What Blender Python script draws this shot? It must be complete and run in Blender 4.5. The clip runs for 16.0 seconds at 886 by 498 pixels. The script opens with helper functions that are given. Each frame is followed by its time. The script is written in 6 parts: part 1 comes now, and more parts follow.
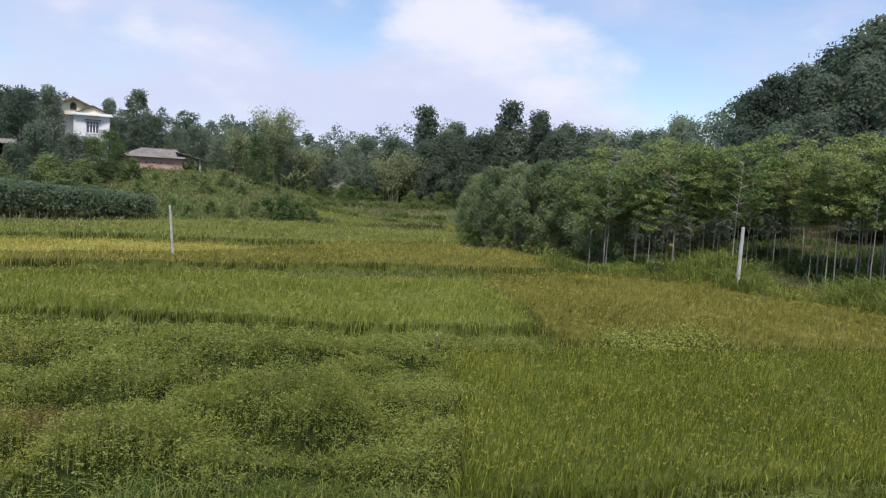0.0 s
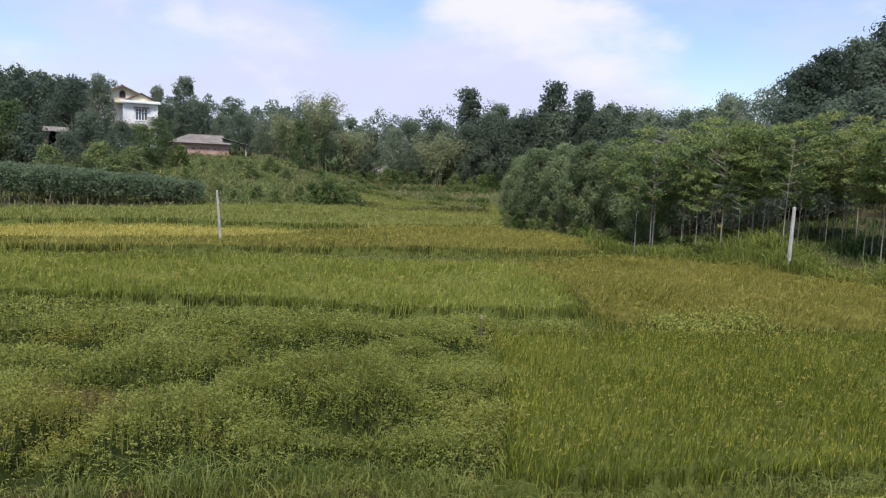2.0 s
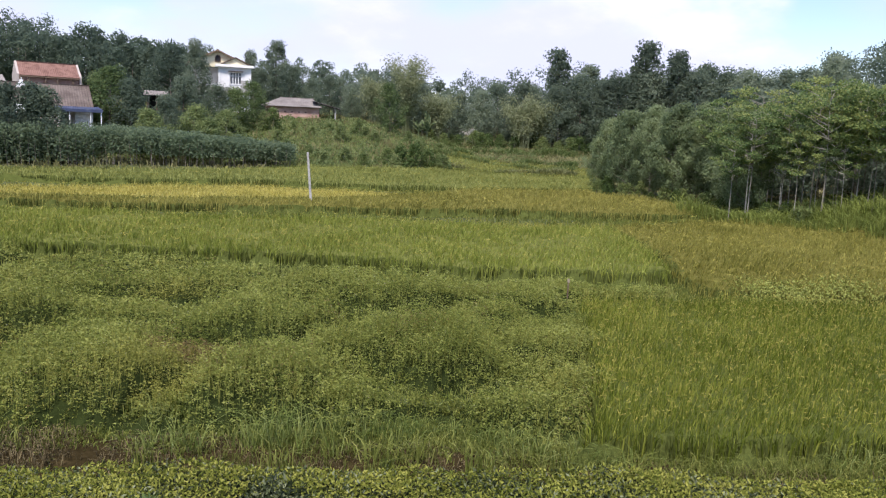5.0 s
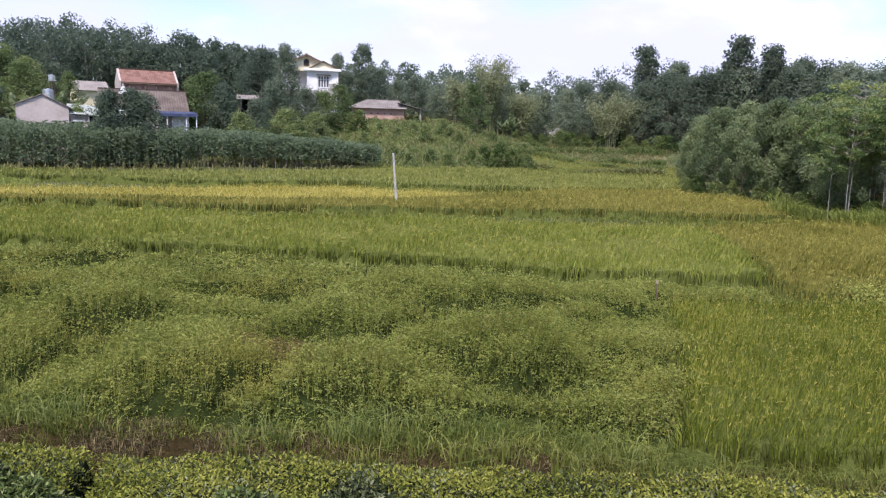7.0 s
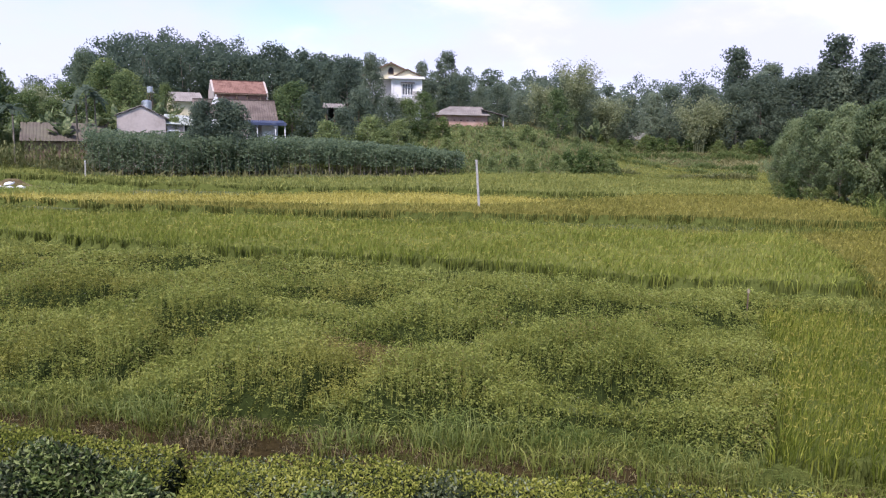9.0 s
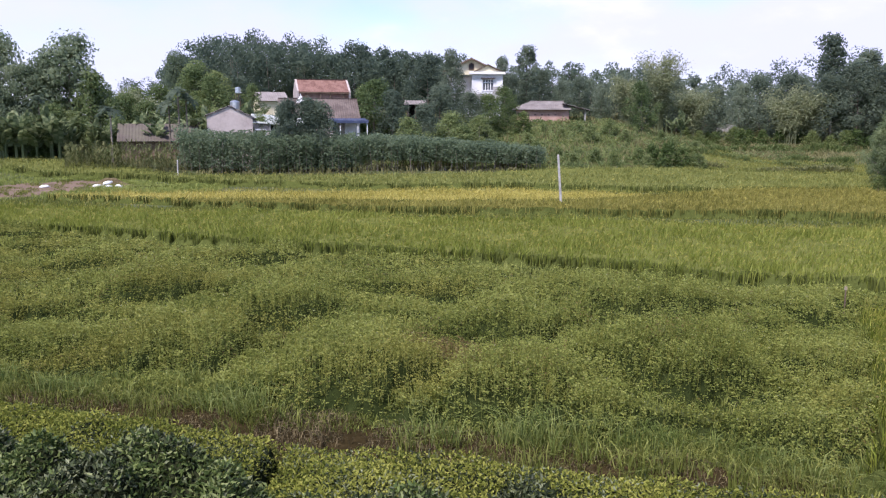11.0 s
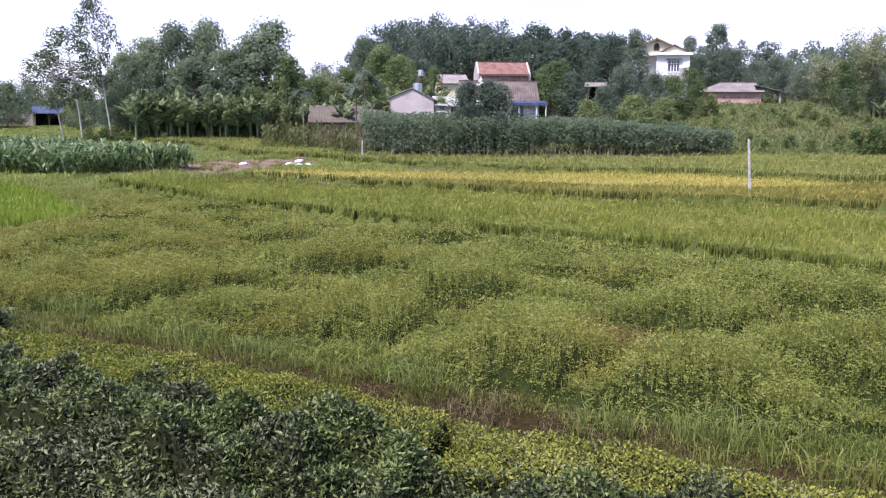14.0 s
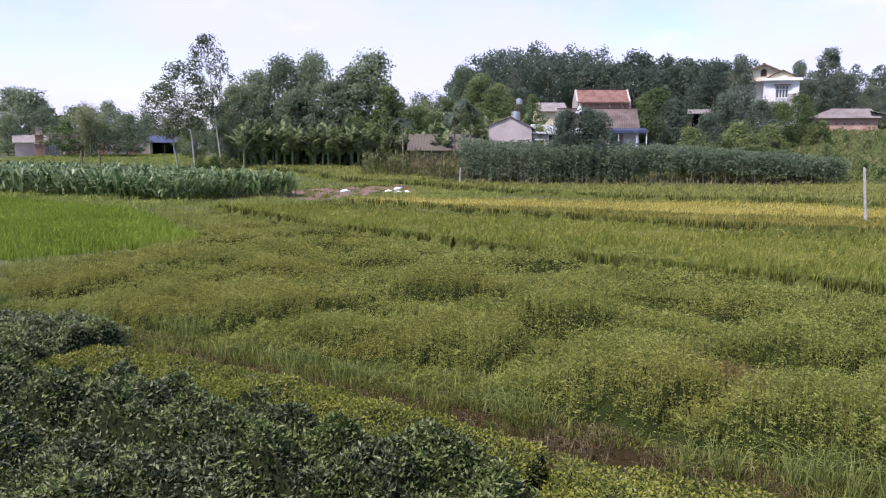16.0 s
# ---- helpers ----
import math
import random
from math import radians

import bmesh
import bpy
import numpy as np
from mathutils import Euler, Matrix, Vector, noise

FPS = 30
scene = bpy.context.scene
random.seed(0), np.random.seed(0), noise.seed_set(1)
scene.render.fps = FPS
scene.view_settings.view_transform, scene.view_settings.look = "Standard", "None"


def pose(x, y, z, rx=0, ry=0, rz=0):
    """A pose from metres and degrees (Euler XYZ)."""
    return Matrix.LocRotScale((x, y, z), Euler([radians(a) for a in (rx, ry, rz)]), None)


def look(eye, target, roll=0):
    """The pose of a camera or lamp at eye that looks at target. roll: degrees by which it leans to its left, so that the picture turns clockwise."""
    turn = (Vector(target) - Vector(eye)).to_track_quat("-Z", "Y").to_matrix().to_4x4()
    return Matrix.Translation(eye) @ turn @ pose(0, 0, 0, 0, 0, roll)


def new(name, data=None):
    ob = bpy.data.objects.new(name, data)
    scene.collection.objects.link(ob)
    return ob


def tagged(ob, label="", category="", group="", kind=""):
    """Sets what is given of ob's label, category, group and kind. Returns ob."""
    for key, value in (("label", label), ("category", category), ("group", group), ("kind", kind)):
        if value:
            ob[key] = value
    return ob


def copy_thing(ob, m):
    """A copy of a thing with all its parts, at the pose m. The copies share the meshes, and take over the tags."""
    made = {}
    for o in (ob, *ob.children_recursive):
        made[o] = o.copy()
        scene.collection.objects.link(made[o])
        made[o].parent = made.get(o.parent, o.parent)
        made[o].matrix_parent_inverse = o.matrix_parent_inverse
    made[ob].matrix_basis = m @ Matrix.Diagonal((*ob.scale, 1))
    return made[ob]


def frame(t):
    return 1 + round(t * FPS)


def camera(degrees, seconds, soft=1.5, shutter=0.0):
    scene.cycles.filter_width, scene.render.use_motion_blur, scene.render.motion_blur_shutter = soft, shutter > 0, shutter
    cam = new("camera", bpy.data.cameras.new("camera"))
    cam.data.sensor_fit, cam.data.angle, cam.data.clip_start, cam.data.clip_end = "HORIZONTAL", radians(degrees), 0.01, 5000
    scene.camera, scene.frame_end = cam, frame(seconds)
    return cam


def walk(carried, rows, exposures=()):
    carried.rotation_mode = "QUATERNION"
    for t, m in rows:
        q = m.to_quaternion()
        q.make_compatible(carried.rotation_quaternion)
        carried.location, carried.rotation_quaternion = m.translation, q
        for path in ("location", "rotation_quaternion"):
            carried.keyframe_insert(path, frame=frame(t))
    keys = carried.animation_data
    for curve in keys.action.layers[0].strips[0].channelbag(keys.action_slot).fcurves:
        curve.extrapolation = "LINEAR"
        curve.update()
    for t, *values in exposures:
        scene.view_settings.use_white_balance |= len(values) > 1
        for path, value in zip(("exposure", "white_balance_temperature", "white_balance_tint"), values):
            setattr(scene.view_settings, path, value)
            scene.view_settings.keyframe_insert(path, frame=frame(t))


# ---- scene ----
cam = camera(57.23, 16.0, soft=1.2)
EYE = 5.35
# seconds, x, y, z from the first eye; yaw, pitch, roll: a slow hand-held pan to the left
ROWS = [
    (0.0, -0.000, -0.000, 0.000, -22.49, -4.47, -3.19),
    (0.5, -0.010, -0.100, -0.003, -21.49, -4.90, -3.04),
    (1.0, -0.002, -0.003, 0.009, -20.75, -5.27, -2.92),
    (1.5, 0.006, 0.005, -0.003, -20.12, -5.52, -2.72),
    (2.0, 0.005, 0.034, -0.008, -19.46, -5.83, -2.53),
    (2.5, 0.030, 0.134, -0.019, -18.79, -6.34, -2.37),
    (3.0, 0.017, 0.051, -0.026, -17.54, -6.89, -2.27),
    (5.5, -0.011, 0.058, -0.064, -12.36, -8.84, -2.39),
    (6.0, -0.012, 0.067, -0.070, -11.02, -8.82, -2.12),
    (6.5, -0.018, 0.078, -0.071, -9.50, -8.82, -1.94),
    (7.0, -0.040, 0.094, -0.078, -7.51, -8.84, -1.79),
    (7.5, -0.058, 0.088, -0.074, -5.24, -8.67, -1.48),
    (8.0, -0.060, 0.092, -0.074, -3.57, -8.65, -1.29),
    (10.5, -0.096, 0.097, -0.071, 1.94, -8.40, -0.66),
    (11.0, -0.119, 0.098, -0.067, 4.08, -8.93, -0.27),
    (11.5, -0.132, 0.098, -0.067, 5.71, -9.22, -0.38),
    (12.0, -0.148, 0.141, -0.082, 7.11, -9.75, -0.40),
    (12.5, -0.149, 0.121, -0.085, 8.83, -10.10, -0.31),
    (13.0, -0.168, 0.121, -0.093, 11.50, -10.51, -0.31),
    (13.5, -0.188, 0.122, -0.089, 13.73, -10.39, -0.49),
    (14.0, -0.220, 0.139, -0.100, 16.39, -10.19, -0.41),
    (14.5, -0.240, 0.145, -0.096, 18.92, -9.80, -0.34),
    (15.0, -0.246, 0.090, -0.088, 20.84, -9.17, -0.23),
    (15.5, -0.267, 0.130, -0.083, 21.80, -8.76, -0.29),
    (16.0, -0.271, 0.117, -0.084, 23.23, -8.29, -0.14),
]
EXPOSURES = [(0.0, 0.0, 6080, 14), (3.0, 0.16, 6140, 17), (5.5, 0.38, 6070, 21), (8.0, 0.42, 5980, 25), (10.5, 0.36, 5870, 27), (11.5, 0.50, 5870, 28), (14.0, 0.73, 5830, 31), (16.0, 0.40, 5930, 30)]
walk(cam, [(t, pose(x, y, EYE + z, 0, 0, yaw) @ pose(0, 0, 0, pitch) @ pose(0, 0, 0, 0, roll) @ pose(0, 0, 0, 90))
           for t, x, y, z, yaw, pitch, roll in ROWS], EXPOSURES)

# ---- sky and sun ----
SUN_ELEV, SUN_AZ = 58.0, 210.0   # azimuth: degrees clockwise from +y
world = bpy.data.worlds.new("sky")
scene.world = world
world.use_nodes = True
wn, wl = world.node_tree.nodes, world.node_tree.links
wn.clear()
w_out = wn.new("ShaderNodeOutputWorld")
w_bg = wn.new("ShaderNodeBackground")
w_sky = wn.new("ShaderNodeTexSky")
w_sky.sky_type, w_sky.sun_disc = "NISHITA", False
w_sky.sun_elevation, w_sky.sun_rotation = radians(SUN_ELEV), radians(SUN_AZ)
w_sky.air_density, w_sky.dust_density, w_sky.ozone_density = 1.0, 0.6, 1.5
w_bg.inputs["Strength"].default_value = 0.15
wl.new(w_bg.outputs[0], w_out.inputs[0])


def cloud_layer(base, heaps, scale, low, high, colour):
    """Cloud over the sky colour: noise by direction, thickened where the heaps stand (azimuth, height, half width, weight)."""
    tc = wn.new("ShaderNodeTexCoord")
    mp = wn.new("ShaderNodeMapping")
    mp.inputs["Scale"].default_value = (1.0, 1.0, 2.2)
    wl.new(tc.outputs["Generated"], mp.inputs[0])
    n1 = wn.new("ShaderNodeTexNoise")
    n1.inputs["Scale"].default_value, n1.inputs["Detail"].default_value, n1.inputs["Roughness"].default_value = scale, 9, 0.55
    wl.new(mp.outputs[0], n1.inputs["Vector"])
    total = n1.outputs["Fac"]
    for az, el, size, weight in heaps:
        d = (-math.sin(radians(az)) * math.cos(radians(el)), math.cos(radians(az)) * math.cos(radians(el)), math.sin(radians(el)))
        dist = wn.new("ShaderNodeVectorMath")
        dist.operation = "DISTANCE"
        wl.new(tc.outputs["Generated"], dist.inputs[0])
        dist.inputs[1].default_value = d
        mr = wn.new("ShaderNodeMapRange")
        mr.interpolation_type = "SMOOTHSTEP"
        mr.inputs["From Min"].default_value, mr.inputs["From Max"].default_value = size, 0.0
        mr.inputs["To Min"].default_value, mr.inputs["To Max"].default_value = 0.0, weight
        wl.new(dist.outputs["Value"], mr.inputs["Value"])
        add = wn.new("ShaderNodeMath")
        wl.new(total, add.inputs[0])
        wl.new(mr.outputs[0], add.inputs[1])
        total = add.outputs[0]
    ramp = wn.new("ShaderNodeMapRange")
    ramp.interpolation_type = "SMOOTHSTEP"
    ramp.inputs["From Min"].default_value, ramp.inputs["From Max"].default_value = low, high
    wl.new(total, ramp.inputs["Value"])
    mix = wn.new("ShaderNodeMix")
    mix.data_type = "RGBA"
    wl.new(ramp.outputs[0], mix.inputs["Factor"])
    wl.new(base, mix.inputs[6])
    mix.inputs[7].default_value = colour
    return mix.outputs[2]


veil = cloud_layer(w_sky.outputs[0], [(3, 5, 0.14, 0.20), (-6, 5, 0.15, 0.26), (-14, 5, 0.15, 0.26), (-22, 6, 0.16, 0.30), (-31, 4, 0.14, 0.22), (40, 8, 0.8, 0.15), (14, 12, 0.42, 0.11)], 3.2, 0.40, 0.82, (4.55, 4.8, 5.8, 1))
heaps = cloud_layer(veil, [(-18.5, 11.0, 0.08, 0.26), (-21.5, 8.6, 0.11, 0.18), (-27, 8.0, 0.12, 0.19), (-32, 5.5, 0.11, 0.18), (-8, 7.5, 0.10, 0.14), (-3, 8.5, 0.08, 0.16), (-23.5, 11.8, 0.11, 0.30), (-27.5, 10.5, 0.10, 0.25), (-32.5, 9.2, 0.09, 0.17), (2.6, 10.0, 0.055, 0.24), (-1.0, 9.4, 0.05, 0.20), (-14.5, 11.6, 0.04, 0.22), (0, 5.5, 0.08, 0.12)], 8.5, 0.56, 1.02, (5.9, 5.85, 6.15, 1))
wl.new(heaps, w_bg.inputs[0])

sun = new("sun", bpy.data.lights.new("sun", "SUN"))
sun.data.energy, sun.data.angle, sun.data.color = 5.0, radians(9), (1.0, 0.93, 0.80)
sa, se = radians(SUN_AZ), radians(SUN_ELEV)
sun.matrix_world = look((0, 0, 60), (-math.sin(sa) * math.cos(se), -math.cos(sa) * math.cos(se), 60 - math.sin(se)))

# ---- materials ----


def material(name, ramp, scale=1.0, rough=0.7, bump=0.0, bump_scale=20.0, island=0.0, obj=0.0, leaf=0.0, fine=6.0, mix_fine=0.4, spec=0.3, metal=0.0, stretch=None):
    """A node material: ramp of (position, colour) driven by noise at two scales, plus variation by island and by object.
    leaf: share of light that goes through."""
    m = bpy.data.materials.new(name)
    m.use_nodes = True
    n, l = m.node_tree.nodes, m.node_tree.links
    n.clear()
    out = n.new("ShaderNodeOutputMaterial")
    bs = n.new("ShaderNodeBsdfPrincipled")
    bs.inputs["Roughness"].default_value = rough
    bs.inputs["Specular IOR Level"].default_value = spec
    bs.inputs["Metallic"].default_value = metal
    geo = n.new("ShaderNodeNewGeometry")
    src = geo.outputs["Position"]
    if stretch:
        mp = n.new("ShaderNodeMapping")
        mp.inputs["Scale"].default_value = stretch
        l.new(src, mp.inputs[0])
        src = mp.outputs[0]
    a = n.new("ShaderNodeTexNoise")
    a.inputs["Scale"].default_value, a.inputs["Detail"].default_value = scale, 4
    b = n.new("ShaderNodeTexNoise")
    b.inputs["Scale"].default_value, b.inputs["Detail"].default_value = scale * fine, 3
    l.new(src, a.inputs["Vector"])
    l.new(src, b.inputs["Vector"])
    mx = n.new("ShaderNodeMix")
    mx.inputs["Factor"].default_value = mix_fine
    l.new(a.outputs["Fac"], mx.inputs[2])
    l.new(b.outputs["Fac"], mx.inputs[3])
    fac = mx.outputs[0]

    def offset(fac, socket, amount):
        ma = n.new("ShaderNodeMath")
        ma.operation = "MULTIPLY_ADD"
        ma.inputs[1].default_value = amount
        l.new(socket, ma.inputs[0])
        l.new(fac, ma.inputs[2])
        mb = n.new("ShaderNodeMath")
        mb.operation = "SUBTRACT"
        l.new(ma.outputs[0], mb.inputs[0])
        mb.inputs[1].default_value = amount / 2
        return mb.outputs[0]
    if island:
        fac = offset(fac, geo.outputs["Random Per Island"], island)
    if obj:
        oi = n.new("ShaderNodeObjectInfo")
        fac = offset(fac, oi.outputs["Random"], obj)
    cr = n.new("ShaderNodeValToRGB")
    els = cr.color_ramp.elements
    while len(els) < len(ramp):
        els.new(0.5)
    for e, (p, c) in zip(els, ramp):
        e.position, e.color = p, (*c, 1)
    l.new(fac, cr.inputs[0])
    l.new(cr.outputs[0], bs.inputs["Base Color"])
    if bump:
        bn = n.new("ShaderNodeTexNoise")
        bn.inputs["Scale"].default_value, bn.inputs["Detail"].default_value = bump_scale, 4
        l.new(src, bn.inputs["Vector"])
        bp = n.new("ShaderNodeBump")
        bp.inputs["Strength"].default_value, bp.inputs["Distance"].default_value = bump, 0.05
        l.new(bn.outputs["Fac"], bp.inputs["Height"])
        l.new(bp.outputs[0], bs.inputs["Normal"])
    surf = bs.outputs[0]
    if leaf:
        tr = n.new("ShaderNodeBsdfTranslucent")
        l.new(cr.outputs[0], tr.inputs["Color"])
        ms = n.new("ShaderNodeMixShader")
        ms.inputs[0].default_value = leaf
        l.new(surf, ms.inputs[1])
        l.new(tr.outputs[0], ms.inputs[2])
        surf = ms.outputs[0]
    l.new(surf, out.inputs[0])
    return m


def leafmat(name, dark, mid, light, scale=0.5, island=0.5, obj=0.25, leaf=0.38, rough=0.55, spec=0.12):
    return material(name, [(0.25, dark), (0.5, mid), (0.78, light)], scale=scale, island=island, obj=obj, leaf=leaf, rough=rough, mix_fine=0.3, spec=spec)


M_GROUND = material("ground_soil_grass", [(0.30, (0.04, 0.055, 0.016)), (0.5, (0.065, 0.08, 0.024)), (0.70, (0.10, 0.10, 0.04))], scale=0.25, rough=0.95, bump=0.6, bump_scale=6)
M_EARTH = material("bare_earth", [(0.3, (0.10, 0.068, 0.045)), (0.55, (0.165, 0.118, 0.080)), (0.75, (0.25, 0.19, 0.135))], scale=1.2, rough=0.95, bump=0.8, bump_scale=9)
M_STRAW = material("dry_straw", [(0.3, (0.042, 0.032, 0.012)), (0.5, (0.088, 0.068, 0.030)), (0.72, (0.235, 0.190, 0.095))], scale=1.0, island=0.5, rough=0.9, leaf=0.15)
M_RICE_NEAR = leafmat("rice_ripening", (0.078, 0.106, 0.012), (0.178, 0.216, 0.028), (0.33, 0.34, 0.060), scale=0.16, island=0.65)
M_RICE_GREEN = leafmat("rice_green", (0.115, 0.148, 0.022), (0.218, 0.256, 0.042), (0.335, 0.358, 0.082), scale=0.14, island=0.5)
M_RICE_BACK = leafmat("rice_pale_olive", (0.14, 0.162, 0.040), (0.24, 0.262, 0.070), (0.345, 0.36, 0.12), scale=0.14, island=0.6)
M_RICE_BROWN = leafmat("rice_olive_brown", (0.106, 0.108, 0.020), (0.192, 0.188, 0.036), (0.30, 0.282, 0.070), scale=0.14, island=0.5)
M_RICE_OCHRE = leafmat("rice_ochre_green", (0.125, 0.128, 0.028), (0.220, 0.215, 0.048), (0.34, 0.315, 0.085), scale=0.14, island=0.6)
M_RICE_GOLD = leafmat("rice_golden", (0.27, 0.25, 0.055), (0.45, 0.405, 0.10), (0.60, 0.53, 0.165), scale=0.14, island=0.6)
M_RICE_YOUNG = leafmat("rice_seedling", (0.17, 0.235, 0.030), (0.26, 0.35, 0.045), (0.34, 0.42, 0.07), scale=0.2)
M_GRAIN = material("rice_grain", [(0.3, (0.19, 0.185, 0.032)), (0.5, (0.28, 0.255, 0.046)), (0.75, (0.37, 0.32, 0.072))], scale=0.3, island=0.4, rough=0.7, leaf=0.2)
M_WEED = leafmat("weed_leaf", (0.080, 0.104, 0.019), (0.192, 0.226, 0.046), (0.325, 0.350, 0.092), scale=0.45, island=0.45)
M_WEED_OLIVE = leafmat("weed_olive_leaf", (0.11, 0.12, 0.022), (0.21, 0.22, 0.042), (0.35, 0.345, 0.085), scale=0.45, island=0.65)
M_GRASS_TUFT = leafmat("coarse_grass", (0.10, 0.14, 0.030), (0.19, 0.235, 0.060), (0.33, 0.37, 0.125), scale=0.5)
# Dark stems for rice rims and edges, with the shade painted into the colour.
M_RICE_STEM_SHADE = material("rice_stem_painted_shade", [(0.3, (0.044, 0.056, 0.014)), (0.7, (0.092, 0.108, 0.028))], scale=2.0, rough=0.95, bump=0.8, bump_scale=14, spec=0.0, stretch=(1, 1, 0.15))
# Inner sheets by crop: stem colour darkened for the shade between the blades.
M_BROWN_INNER = material("brown_shaded_stems", [(0.3, (0.078, 0.075, 0.018)), (0.7, (0.140, 0.130, 0.034))], scale=1.2, rough=0.95, bump=0.8, bump_scale=10, spec=0.0)
M_GOLD_INNER = material("golden_shaded_stems", [(0.3, (0.16, 0.145, 0.036)), (0.7, (0.27, 0.24, 0.065))], scale=1.2, rough=0.95, bump=0.8, bump_scale=10, spec=0.0)
M_RICE_INNER = material("rice_shaded_stems", [(0.3, (0.075, 0.088, 0.022)), (0.7, (0.145, 0.155, 0.044))], scale=1.2, rough=0.95, bump=0.8, bump_scale=10, spec=0.0)
# Inner sheet of the weeds, coloured near black in place of shade.
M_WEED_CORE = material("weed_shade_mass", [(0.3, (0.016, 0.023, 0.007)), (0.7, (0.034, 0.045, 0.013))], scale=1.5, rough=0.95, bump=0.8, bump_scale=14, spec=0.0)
M_WEED_RED = leafmat("weed_reddish", (0.11, 0.075, 0.03), (0.18, 0.13, 0.05), (0.25, 0.2, 0.08), scale=0.8)
M_GRASS = leafmat("wild_grass", (0.078, 0.098, 0.018), (0.150, 0.176, 0.035), (0.26, 0.275, 0.075), scale=0.35)
M_GRASS_FIELD = leafmat("field_grass", (0.135, 0.170, 0.038), (0.235, 0.280, 0.066), (0.35, 0.385, 0.11), scale=0.2, island=0.35)
M_GRASS_WILD = leafmat("hollow_grass", (0.10, 0.128, 0.026), (0.188, 0.222, 0.048), (0.315, 0.335, 0.092), scale=0.35)
M_PALE = material("pale_flower", [(0.3, (0.36, 0.37, 0.22)), (0.7, (0.52, 0.52, 0.38))], scale=3, island=0.4, rough=0.8)
M_TEA_NEW = leafmat("tea_new_growth", (0.112, 0.138, 0.022), (0.228, 0.250, 0.042), (0.375, 0.375, 0.085), scale=0.9, island=0.55)
M_TEA_OLD = leafmat("tea_dark_leaf", (0.026, 0.036, 0.015), (0.060, 0.078, 0.031), (0.215, 0.240, 0.130), scale=0.9, rough=0.42, leaf=0.2, island=0.75, spec=0.16)
M_TEA_MID = leafmat("tea_green_leaf", (0.065, 0.100, 0.028), (0.150, 0.198, 0.056), (0.27, 0.31, 0.13), scale=0.9, rough=0.48, leaf=0.28, island=0.7, spec=0.16)
# Near-black body colour that stands in for the shade inside the tea.
M_TEA_CORE = material("tea_inner_shade", [(0.3, (0.020, 0.024, 0.012)), (0.7, (0.030, 0.036, 0.016))], scale=4, rough=0.95, spec=0.0)
M_BARK = material("bark_grey", [(0.3, (0.13, 0.11, 0.085)), (0.55, (0.22, 0.19, 0.15)), (0.75, (0.34, 0.31, 0.26))], scale=2.5, rough=0.9, obj=0.3, bump=0.5, bump_scale=25)
M_BARK_GROVE = material("plantation_bark", [(0.3, (0.17, 0.155, 0.125)), (0.55, (0.27, 0.25, 0.21)), (0.75, (0.37, 0.345, 0.30))], scale=1.5, rough=0.9, obj=0.4, bump=0.3)
M_BARK_PALE = material("eucalyptus_bark", [(0.3, (0.28, 0.26, 0.23)), (0.55, (0.45, 0.43, 0.39)), (0.75, (0.56, 0.54, 0.50))], scale=1.5, rough=0.85, bump=0.3)
# Woods: leaf colour made paler and bluer, so distance haze is painted in.
M_LEAF_FOREST = leafmat("forest_leaf_hazed", (0.130, 0.168, 0.118), (0.20, 0.25, 0.172), (0.275, 0.325, 0.222), scale=0.12, obj=0.5, island=0.16, leaf=0.68)
# Darker set of the forest leaf colours, shared by several kinds of tree.
M_LEAF_HILL = leafmat("dark_tree_leaf", (0.080, 0.112, 0.082), (0.125, 0.168, 0.115), (0.180, 0.222, 0.150), scale=0.10, obj=0.5, island=0.12, leaf=0.6)
# Field-edge trees: leaf colour lightened in place of haze.
M_LEAF_HAZY = leafmat("hazy_tree_leaf", (0.150, 0.196, 0.122), (0.225, 0.285, 0.172), (0.30, 0.355, 0.222), scale=0.15, obj=0.5, island=0.2, leaf=0.68)
M_LEAF_ACACIA = leafmat("acacia_leaf", (0.125, 0.170, 0.084), (0.218, 0.275, 0.135), (0.32, 0.375, 0.190), scale=0.2, leaf=0.6, island=0.35)
M_LEAF_MELIA = leafmat("melia_leaf", (0.100, 0.155, 0.056), (0.190, 0.262, 0.096), (0.345, 0.37, 0.12), scale=0.2, obj=0.4, leaf=0.5)
M_LEAF_BAMBOO = leafmat("bamboo_leaf", (0.160, 0.188, 0.098), (0.262, 0.295, 0.155), (0.365, 0.392, 0.225), scale=0.15, leaf=0.5)
M_LEAF_LIGHT = leafmat("fruit_tree_leaf", (0.085, 0.128, 0.050), (0.155, 0.210, 0.080), (0.25, 0.30, 0.12), scale=0.2, obj=0.4, leaf=0.5)
M_LEAF_BANANA = leafmat("banana_leaf", (0.085, 0.122, 0.056), (0.158, 0.202, 0.092), (0.26, 0.295, 0.150), scale=0.4, island=0.5)
M_LEAF_CASSAVA = leafmat("cassava_leaf", (0.098, 0.140, 0.084), (0.160, 0.215, 0.126), (0.225, 0.282, 0.170), scale=0.3, island=0.2, leaf=0.55, spec=0.05)
M_LEAF_CORN = leafmat("corn_leaf", (0.055, 0.105, 0.032), (0.125, 0.20, 0.066), (0.30, 0.38, 0.18), scale=0.3, island=0.8, rough=0.4, spec=0.3)
M_GRASS_SLOPE = leafmat("slope_grass", (0.135, 0.175, 0.055), (0.225, 0.272, 0.090), (0.33, 0.37, 0.15), scale=0.2, island=0.35)
M_GRASS_PALE = leafmat("meadow_grass", (0.15, 0.147, 0.060), (0.25, 0.238, 0.105), (0.38, 0.35, 0.18), scale=0.12, island=0.3)
